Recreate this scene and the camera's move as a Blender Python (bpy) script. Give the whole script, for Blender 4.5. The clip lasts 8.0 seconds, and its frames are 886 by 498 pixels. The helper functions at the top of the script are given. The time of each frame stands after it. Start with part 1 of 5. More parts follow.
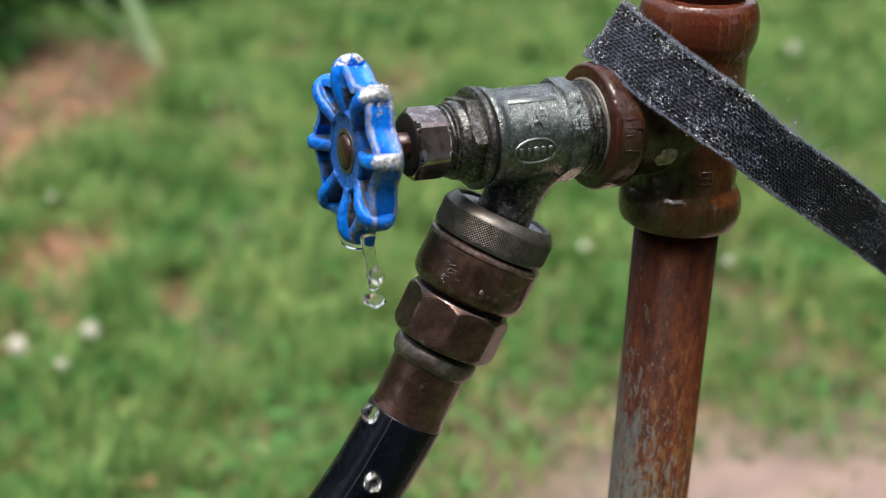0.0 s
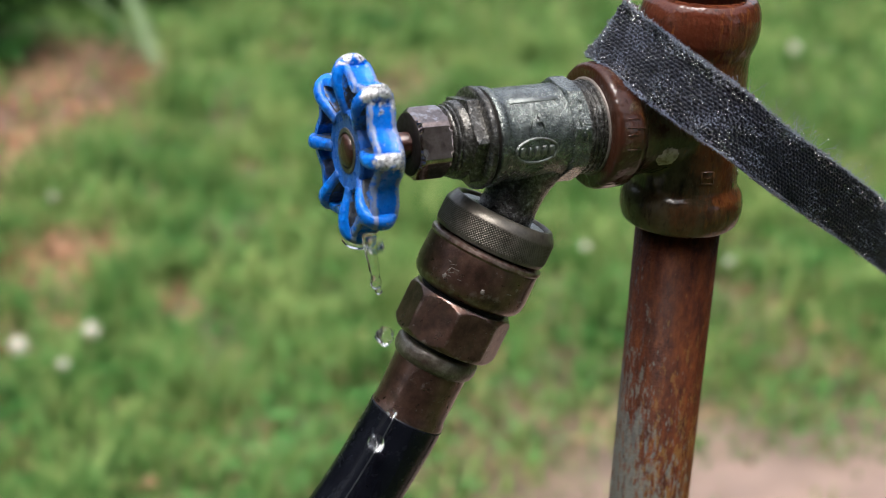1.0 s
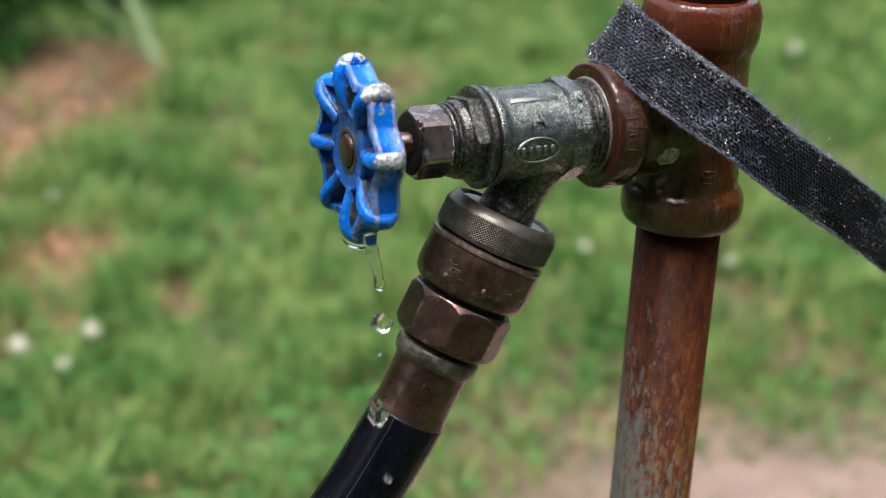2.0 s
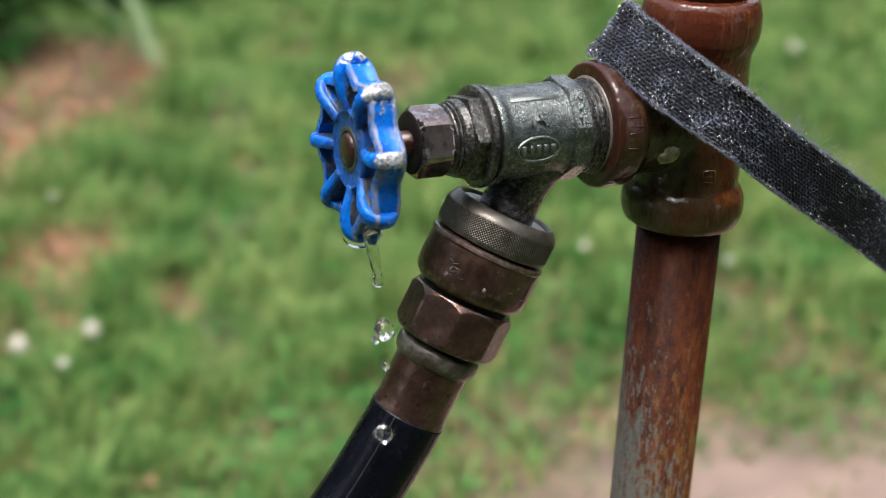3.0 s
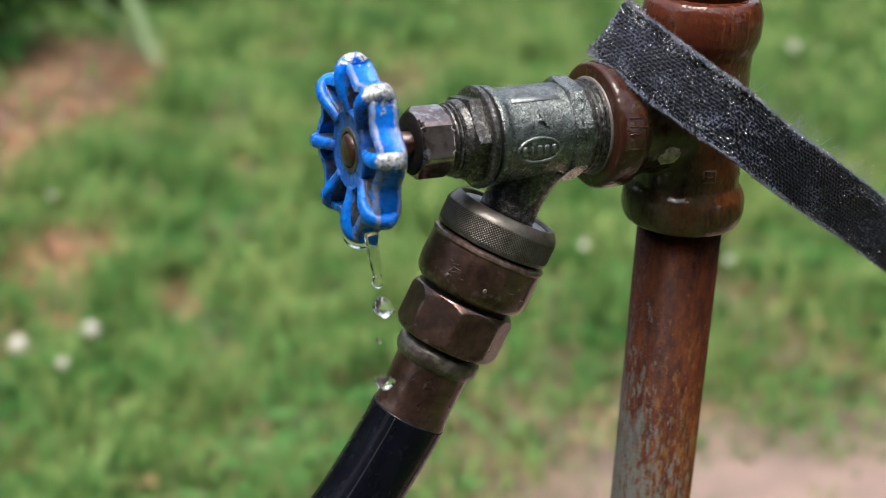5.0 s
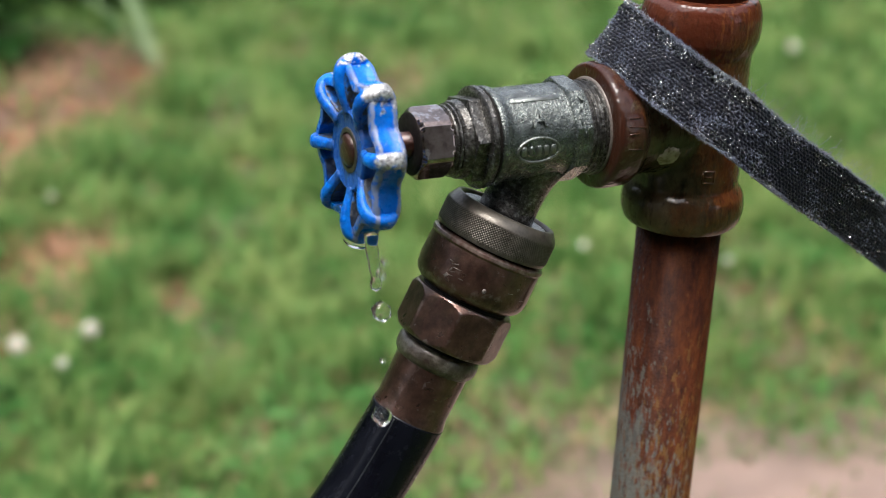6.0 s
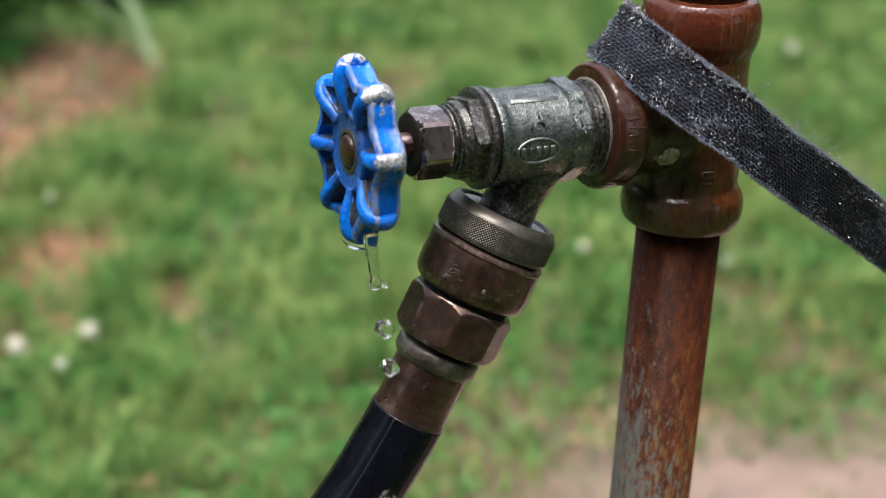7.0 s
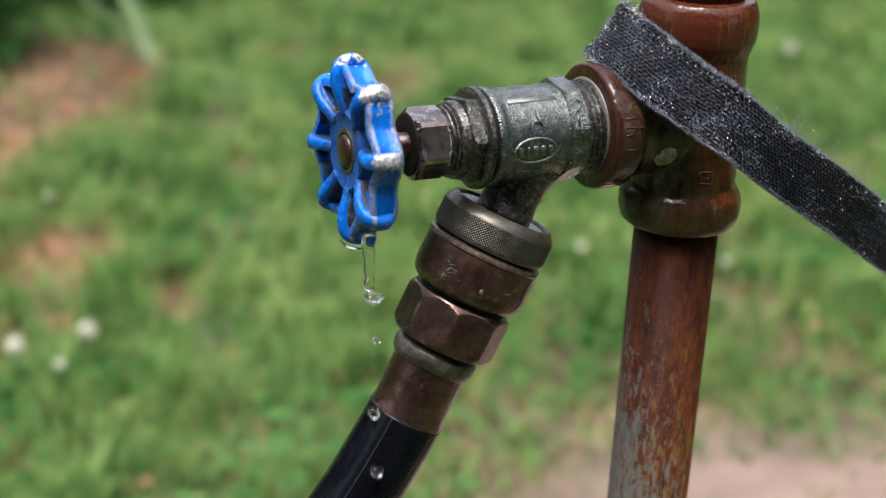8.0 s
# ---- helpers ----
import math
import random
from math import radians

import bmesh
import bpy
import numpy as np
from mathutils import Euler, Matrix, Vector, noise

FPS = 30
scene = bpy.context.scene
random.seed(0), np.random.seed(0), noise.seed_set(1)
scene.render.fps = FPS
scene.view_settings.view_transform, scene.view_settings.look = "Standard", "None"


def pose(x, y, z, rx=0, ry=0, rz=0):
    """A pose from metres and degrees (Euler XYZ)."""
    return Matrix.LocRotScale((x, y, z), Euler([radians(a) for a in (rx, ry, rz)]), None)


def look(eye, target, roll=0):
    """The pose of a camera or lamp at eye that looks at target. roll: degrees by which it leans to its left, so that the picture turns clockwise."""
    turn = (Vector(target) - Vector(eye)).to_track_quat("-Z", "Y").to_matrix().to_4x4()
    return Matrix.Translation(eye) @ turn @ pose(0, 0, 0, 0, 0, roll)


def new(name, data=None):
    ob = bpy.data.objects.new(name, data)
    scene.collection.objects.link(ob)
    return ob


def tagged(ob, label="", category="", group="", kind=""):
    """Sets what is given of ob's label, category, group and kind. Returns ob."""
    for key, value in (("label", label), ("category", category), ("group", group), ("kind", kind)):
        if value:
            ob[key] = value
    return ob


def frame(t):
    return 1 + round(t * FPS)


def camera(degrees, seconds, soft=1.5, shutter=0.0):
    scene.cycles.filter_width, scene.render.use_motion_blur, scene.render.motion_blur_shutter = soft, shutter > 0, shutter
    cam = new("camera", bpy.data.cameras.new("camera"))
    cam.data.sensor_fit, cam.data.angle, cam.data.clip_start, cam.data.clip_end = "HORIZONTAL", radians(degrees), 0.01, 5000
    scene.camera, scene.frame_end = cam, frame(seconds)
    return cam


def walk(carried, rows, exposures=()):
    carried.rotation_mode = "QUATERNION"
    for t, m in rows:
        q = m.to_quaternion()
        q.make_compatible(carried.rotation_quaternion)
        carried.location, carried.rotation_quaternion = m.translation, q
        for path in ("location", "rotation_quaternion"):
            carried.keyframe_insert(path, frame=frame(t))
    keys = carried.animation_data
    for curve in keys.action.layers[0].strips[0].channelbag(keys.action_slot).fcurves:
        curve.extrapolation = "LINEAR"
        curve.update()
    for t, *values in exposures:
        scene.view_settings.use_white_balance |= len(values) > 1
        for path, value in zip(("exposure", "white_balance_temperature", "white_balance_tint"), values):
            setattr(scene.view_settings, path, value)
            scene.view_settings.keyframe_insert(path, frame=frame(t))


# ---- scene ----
ROLL = 2.8
cam = camera(31.0, 8.0, soft=1.0, shutter=0.3)
cam.data.dof.use_dof = True
cam.data.dof.focus_distance = 0.462
cam.data.dof.aperture_fstop = 10.2
walk(cam, [
    (0.0, look((0.00000, 0.00000, 0.86000), (0.00000, 1.80801, 0.12952), ROLL)),
    (0.5, look((-0.00006, -0.00003, 0.85994), (-0.00083, 1.80799, 0.12948), ROLL)),
    (1.0, look((-0.00012, -0.00007, 0.85982), (-0.00117, 1.80801, 0.12953), ROLL)),
    (1.5, look((-0.00018, -0.00011, 0.85973), (-0.00166, 1.80806, 0.12963), ROLL)),
    (3.0, look((-0.00065, -0.00012, 0.85971), (-0.00105, 1.80755, 0.12838), ROLL)),
    (3.5, look((-0.00069, -0.00009, 0.85977), (-0.00097, 1.80747, 0.12819), ROLL)),
    (4.0, look((-0.00093, -0.00010, 0.85976), (-0.00097, 1.80747, 0.12819), ROLL)),
    (4.5, look((-0.00102, -0.00005, 0.85987), (-0.00083, 1.80753, 0.12833), ROLL)),
    (6.0, look((-0.00108, -0.00004, 0.85991), (0.00019, 1.80762, 0.12857), ROLL)),
    (6.5, look((-0.00127, -0.00008, 0.85980), (0.00085, 1.80787, 0.12917), ROLL)),
    (7.0, look((-0.00125, -0.00004, 0.85990), (0.00117, 1.80800, 0.12951), ROLL)),
    (7.5, look((-0.00102, 0.00001, 0.86001), (0.00214, 1.80805, 0.12961), ROLL)),
    (8.0, look((-0.00093, -0.00005, 0.85988), (0.00311, 1.80801, 0.12953), ROLL)),
], exposures=[(0.0, 1.47), (8.0, 1.47)])

# ---- world, sun ----
SUN_UP, SUN_TURN = radians(74), radians(-150)
world = bpy.data.worlds.new("overcast_sky")
scene.world = world
world.use_nodes = True
wn = world.node_tree
sky = wn.nodes.new("ShaderNodeTexSky")
sky.sky_type = "NISHITA"
sky.sun_disc = False
sky.sun_elevation, sky.sun_rotation = SUN_UP, SUN_TURN
sky.air_density, sky.dust_density, sky.ozone_density = 1.0, 5.0, 1.0
grey = wn.nodes.new("ShaderNodeHueSaturation")
grey.inputs["Saturation"].default_value = 0.5
wn.links.new(sky.outputs[0], grey.inputs["Color"])
wn.links.new(grey.outputs[0], wn.nodes["Background"].inputs[0])
wn.nodes["Background"].inputs[1].default_value = 0.12
sun = new("sun", bpy.data.lights.new("sun", "SUN"))
sun.data.energy, sun.data.angle, sun.data.color = 1.2, radians(35), (1.0, 0.98, 0.94)
away = Vector((math.sin(SUN_TURN) * math.cos(SUN_UP), math.cos(SUN_TURN) * math.cos(SUN_UP), math.sin(SUN_UP)))
sun.matrix_world = look(away * 20, (0, 0, 0))


# ---- materials ----
def material(name, stops, scale=200.0, stretch=(1, 1, 1), rough=(0.3, 0.55), metal=0.0, bump=0.0, bump_scale=900.0,
             coat=0.0, detail=6.0, spec=0.5, wet=0.25, wet_scale=170):
    """A grainy surface: colours along one noise, roughness and relief along others, in the object's own metres."""
    m = bpy.data.materials.new(name)
    m.use_nodes = True
    t = m.node_tree
    b = t.nodes["Principled BSDF"]
    co = t.nodes.new("ShaderNodeTexCoord")
    mp = t.nodes.new("ShaderNodeMapping")
    mp.inputs["Scale"].default_value = stretch
    t.links.new(co.outputs["Object"], mp.inputs[0])
    n1 = t.nodes.new("ShaderNodeTexNoise")
    n1.inputs["Scale"].default_value, n1.inputs["Detail"].default_value, n1.inputs["Roughness"].default_value = scale, detail, 0.65
    t.links.new(mp.outputs[0], n1.inputs["Vector"])
    ramp = t.nodes.new("ShaderNodeValToRGB")
    e = ramp.color_ramp.elements
    while len(e) < len(stops):
        e.new(0.5)
    for k, (p, c) in zip(e, stops):
        k.position, k.color = p, (*c, 1)
    t.links.new(n1.outputs[0], ramp.inputs[0])
    t.links.new(ramp.outputs[0], b.inputs["Base Color"])
    n2 = t.nodes.new("ShaderNodeTexNoise")
    n2.inputs["Scale"].default_value, n2.inputs["Detail"].default_value = scale * 2.3, 4
    t.links.new(co.outputs["Object"], n2.inputs["Vector"])
    mr = t.nodes.new("ShaderNodeMapRange")
    mr.inputs["From Min"].default_value, mr.inputs["From Max"].default_value = 0.3, 0.7
    mr.inputs["To Min"].default_value, mr.inputs["To Max"].default_value = rough
    t.links.new(n2.outputs[0], mr.inputs[0])
    t.links.new(mr.outputs[0], b.inputs["Roughness"])
    b.inputs["Metallic"].default_value = metal
    b.inputs["Coat Weight"].default_value = coat
    b.inputs["Coat Roughness"].default_value = 0.04
    b.inputs["Specular IOR Level"].default_value = spec
    if bump:
        n3 = t.nodes.new("ShaderNodeTexNoise")
        n3.inputs["Scale"].default_value, n3.inputs["Detail"].default_value = bump_scale, 5
        t.links.new(co.outputs["Object"], n3.inputs["Vector"])
        bp = t.nodes.new("ShaderNodeBump")
        bp.inputs["Strength"].default_value, bp.inputs["Distance"].default_value = bump, 0.0006
        t.links.new(n3.outputs[0], bp.inputs["Height"])
        t.links.new(bp.outputs[0], b.inputs["Normal"])
    if coat:
        n4 = t.nodes.new("ShaderNodeTexNoise")
        n4.inputs["Scale"].default_value, n4.inputs["Detail"].default_value = wet_scale, 2
        t.links.new(co.outputs["Object"], n4.inputs["Vector"])
        ripple = t.nodes.new("ShaderNodeBump")
        ripple.inputs["Strength"].default_value, ripple.inputs["Distance"].default_value = wet, 0.0012
        t.links.new(n4.outputs[0], ripple.inputs["Height"])
        t.links.new(ripple.outputs[0], b.inputs["Coat Normal"])
    return m


def overlay(m, colour, lo, hi, scale, stretch=(1, 1, 1), rough=None, metal=None, axis=None, keep=1.0):
    """A second material patch in the same surface, where a noise of its own passes from lo to hi; axis adds a drift along x, y or z."""
    t = m.node_tree
    b = t.nodes["Principled BSDF"]
    co = t.nodes.new("ShaderNodeTexCoord")
    mp = t.nodes.new("ShaderNodeMapping")
    mp.inputs["Scale"].default_value = stretch
    mp.inputs["Location"].default_value = (3.1, 1.7, 0.4)
    t.links.new(co.outputs["Object"], mp.inputs[0])
    n = t.nodes.new("ShaderNodeTexNoise")
    n.inputs["Scale"].default_value, n.inputs["Detail"].default_value, n.inputs["Roughness"].default_value = scale, 7, 0.68
    t.links.new(mp.outputs[0], n.inputs["Vector"])
    value = n.outputs[0]
    if axis:
        dot = t.nodes.new("ShaderNodeVectorMath")
        dot.operation = "DOT_PRODUCT"
        dot.inputs[1].default_value = axis[:3]
        t.links.new(co.outputs["Object"], dot.inputs[0])
        ad = t.nodes.new("ShaderNodeMath")
        ad.operation = "ADD"
        t.links.new(dot.outputs["Value"], ad.inputs[0])
        ad.inputs[1].default_value = axis[3]
        ad2 = t.nodes.new("ShaderNodeMath")
        ad2.operation = "ADD"
        t.links.new(ad.outputs[0], ad2.inputs[0])
        t.links.new(value, ad2.inputs[1])
        value = ad2.outputs[0]
    mr = t.nodes.new("ShaderNodeMapRange")
    mr.inputs["From Min"].default_value, mr.inputs["From Max"].default_value = lo, hi
    mr.inputs["To Max"].default_value = keep
    t.links.new(value, mr.inputs[0])
    for socket, target in (("Base Color", colour), ("Roughness", rough), ("Metallic", metal)):
        if target is None:
            continue
        mix = t.nodes.new("ShaderNodeMix")
        mix.data_type = "RGBA" if socket == "Base Color" else "FLOAT"
        k = 6 if socket == "Base Color" else 2
        t.links.new(mr.outputs[0], mix.inputs[0])
        old = b.inputs[socket]
        if old.is_linked:
            t.links.new(old.links[0].from_socket, mix.inputs[k])
        else:
            mix.inputs[k].default_value = old.default_value
        mix.inputs[k + 1].default_value = (*target, 1) if socket == "Base Color" else target
        t.links.new(mix.outputs[2 if socket == "Base Color" else 0], old)
    return m


def edge_wear(m, colour, lo, hi, scale, keep=0.8, rough=0.4):
    """Lets bare metal show along the sharp outer edges, broken up by a noise."""
    t = m.node_tree
    b = t.nodes["Principled BSDF"]
    g = t.nodes.new("ShaderNodeNewGeometry")
    co = t.nodes.new("ShaderNodeTexCoord")
    n = t.nodes.new("ShaderNodeTexNoise")
    n.inputs["Scale"].default_value, n.inputs["Detail"].default_value = scale, 5
    t.links.new(co.outputs["Object"], n.inputs["Vector"])
    ad = t.nodes.new("ShaderNodeMath")
    ad.operation = "MULTIPLY_ADD"
    ad.inputs[1].default_value = 0.12
    t.links.new(n.outputs[0], ad.inputs[0])
    t.links.new(g.outputs["Pointiness"], ad.inputs[2])
    mr = t.nodes.new("ShaderNodeMapRange")
    mr.inputs["From Min"].default_value, mr.inputs["From Max"].default_value, mr.inputs["To Max"].default_value = lo + 0.06, hi + 0.06, keep
    t.links.new(ad.outputs[0], mr.inputs[0])
    for socket, target, k, o in (("Base Color", (*colour, 1), 6, 2), ("Roughness", rough, 2, 0)):
        mix = t.nodes.new("ShaderNodeMix")
        mix.data_type = "RGBA" if k == 6 else "FLOAT"
        t.links.new(mr.outputs[0], mix.inputs[0])
        t.links.new(b.inputs[socket].links[0].from_socket, mix.inputs[k])
        mix.inputs[k + 1].default_value = target
        t.links.new(mix.outputs[o], b.inputs[socket])
    return m


RUST = material("wet_rusted_steel", [(0.3, (0.016, 0.0045, 0.002)), (0.5, (0.062, 0.0145, 0.004)), (0.7, (0.115, 0.032, 0.007))],
                330, (1, 1, 0.34), (0.42, 0.66), 0.0, 0.6, 1000, 0.03, spec=0.12, wet_scale=500)
overlay(RUST, (0.020, 0.0075, 0.004), 0.54, 0.68, 120, (1, 1, 0.3), 0.5, keep=0.7)
overlay(RUST, (0.14, 0.080, 0.020), 0.57, 0.62, 640, (1, 1, 0.34), 0.6, axis=(2.5, 0.0, -2.0, 1.265), keep=0.55)
overlay(RUST, (0.068, 0.076, 0.073), 0.575, 0.615, 420, (1, 1, 0.32), 0.5, 0.0, axis=(-9.0, 0.0, -2.6, 1.60), keep=0.8)
overlay(RUST, (0.10, 0.105, 0.090), 0.54, 0.59, 620, (1, 1, 0.3), 0.5, 0.0, axis=(-7.0, 0.0, -2.6, 1.60), keep=0.7)
overlay(RUST, (0.09, 0.022, 0.006), 0.55, 0.62, 560, (1, 1, 0.4), 0.6, keep=0.6)
TEE = material("wet_rusted_iron", [(0.32, (0.017, 0.011, 0.0065)), (0.5, (0.045, 0.029, 0.014)), (0.68, (0.085, 0.049, 0.021))],
               230, (1, 1, 0.5), (0.38, 0.6), 0.0, 0.5, 700, 0.75, spec=0.05, wet=0.55, wet_scale=260)
TEE.node_tree.nodes["Principled BSDF"].inputs["Coat Roughness"].default_value = 0.03
overlay(TEE, (0.088, 0.068, 0.038), 0.42, 0.68, 160, (1, 1, 0.6), 0.4, 0.0, axis=(-6.0, 0.0, 0.0, 0.0), keep=0.8)
overlay(TEE, (0.125, 0.032, 0.010), 0.44, 0.72, 130, (1, 1, 0.5), 0.45, axis=(13.0, 0.0, 0.0, -0.02), keep=0.85)
overlay(TEE, (0.078, 0.018, 0.009), 0.55, 0.72, 150, (1, 1, 0.6), 0.4, axis=(0.0, 0.0, 10.0, -7.22), keep=0.9)
overlay(TEE, (0.036, 0.011, 0.0065), 0.50, 0.62, 200, (1, 1, 1), 0.42, axis=(-12.6, -6.1, 0.0, -0.29), keep=0.92)
overlay(TEE, (0.17, 0.062, 0.016), 0.56, 0.66, 420, (1, 1, 0.22), 0.5, axis=(4.0, 0.0, 0.0, 0.0), keep=0.65)
overlay(TEE, (0.013, 0.008, 0.006), 0.56, 0.66, 380, (1, 1, 0.35), 0.4, keep=0.65)
BRONZE = material("grey_green_cast_bronze", [(0.3, (0.046, 0.054, 0.050)), (0.5, (0.105, 0.120, 0.113)), (0.7, (0.23, 0.255, 0.24))],
                  420, (1, 1, 1), (0.20, 0.34), 0.85, 0.5, 2200, 0.9, wet=0.4, wet_scale=2200)
overlay(BRONZE, (0.022, 0.023, 0.021), 0.50, 0.66, 130, rough=0.42, keep=0.65)
edge_wear(BRONZE, (0.32, 0.34, 0.32), 0.54, 0.60, 600, 0.35)
# grimy bonnet bronze; on the spout its darkness also carries painted shade
BONNET = material("grimy_shaded_bronze", [(0.34, (0.014, 0.012, 0.010)), (0.52, (0.06, 0.056, 0.050)), (0.68, (0.22, 0.22, 0.21))],
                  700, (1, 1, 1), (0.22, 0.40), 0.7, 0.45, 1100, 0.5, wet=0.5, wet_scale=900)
NUT = material("dark_polished_brass", [(0.35, (0.20, 0.145, 0.130)), (0.65, (0.40, 0.32, 0.295))], 260, (1, 1, 1), (0.04, 0.09), 0.95, 0.03, 300, 0.6, wet=0.4)
overlay(NUT, (0.56, 0.53, 0.54), 0.60, 0.615, 170, rough=0.22, keep=0.7)
overlay(NUT, (0.05, 0.030, 0.023), 0.54, 0.66, 210, rough=0.15, keep=0.7)
edge_wear(NUT, (0.34, 0.29, 0.27), 0.54, 0.60, 500, 0.7, 0.25)
STEM = material("red_brown_stem", [(0.35, (0.02, 0.006, 0.004)), (0.65, (0.07, 0.024, 0.017))], 420, (1, 1, 0.6), (0.3, 0.5), 0.4, 0.5, coat=0.5)
BROWN = material("brown_oxidised_brass", [(0.3, (0.065, 0.034, 0.025)), (0.55, (0.115, 0.062, 0.047)), (0.72, (0.165, 0.10, 0.08))],
                 160, (1, 1, 1), (0.24, 0.40), 0.75, 0.10, 1200, 0.3, wet=0.3, wet_scale=300)
overlay(BROWN, (0.015, 0.009, 0.007), 0.48, 0.64, 95, (1, 1, 1), 0.45, keep=0.65)
overlay(BROWN, (0.045, 0.040, 0.024), 0.52, 0.66, 130, (1, 1, 0.5), 0.4, keep=0.5)
overlay(BROWN, (0.24, 0.21, 0.20), 0.625, 0.67, 300, (1, 1, 1), 0.42, keep=0.6)
overlay(BROWN, (0.20, 0.17, 0.15), 0.66, 0.69, 900, (1, 1, 1), 0.42, keep=0.7)
edge_wear(BROWN, (0.30, 0.25, 0.22), 0.53, 0.57, 420, 0.75)
OLIVE = material("olive_brown_knurled_brass", [(0.3, (0.046, 0.040, 0.032)), (0.6, (0.108, 0.096, 0.080))], 260, (1, 1, 1), (0.30, 0.46), 0.6, 0.1, coat=0.15)
overlay(OLIVE, (0.020, 0.012, 0.008), 0.52, 0.66, 140, (1, 1, 1), 0.45, keep=0.6)
edge_wear(OLIVE, (0.24, 0.21, 0.17), 0.54, 0.62, 420, 0.5)
RUBBER = material("wet_black_rubber", [(0.3, (0.002, 0.002, 0.004)), (0.7, (0.006, 0.007, 0.011))], 180, (1, 1, 0.2), (0.16, 0.3), 0.0, 0.06, 300, 0.0, spec=0.18)
overlay(RUBBER, (0.016, 0.018, 0.024), 0.60, 0.70, 240, (1, 1, 0.3), 0.4, keep=0.7)
VERDIGRIS = material("grey_green_tarnish", [(0.32, (0.034, 0.021, 0.015)), (0.5, (0.072, 0.060, 0.045)), (0.68, (0.15, 0.14, 0.112))], 260, (1, 1, 1), (0.35, 0.55), 0.3, 0.4, 900, 0.4, wet_scale=400)
overlay(VERDIGRIS, (0.050, 0.028, 0.021), 0.50, 0.62, 130, rough=0.4, keep=0.8)
GREYED = material("greyed_rubber", [(0.3, (0.008, 0.009, 0.012)), (0.7, (0.026, 0.028, 0.034))], 300, (1, 1, 1), (0.3, 0.5))
SILVER = material("bare_zinc", [(0.3, (0.28, 0.28, 0.29)), (0.65, (0.52, 0.52, 0.54))], 700, (1, 1, 1), (0.25, 0.45), 0.8, 0.5, 1200)
SCUFF = material("pale_scuff", [(0.3, (0.09, 0.07, 0.062)), (0.7, (0.20, 0.175, 0.16))], 900, (1, 1, 1), (0.35, 0.5), 0.3)
LIME = material("pale_lime_crust", [(0.32, (0.22, 0.165, 0.11)), (0.5, (0.54, 0.46, 0.36)), (0.7, (0.62, 0.55, 0.45))], 420, (1, 1, 1), (0.5, 0.7), 0.0, 0.4, 1200, spec=0.2)
# near-black that puts shade into gaps, grooves and the nut's unlit face
DARK = material("painted_recess_shade", [(0.3, (0.006, 0.005, 0.0045)), (0.7, (0.018, 0.015, 0.013))], 300, (1, 1, 1), (0.5, 0.7), 0.0, 0.2, spec=0.12)


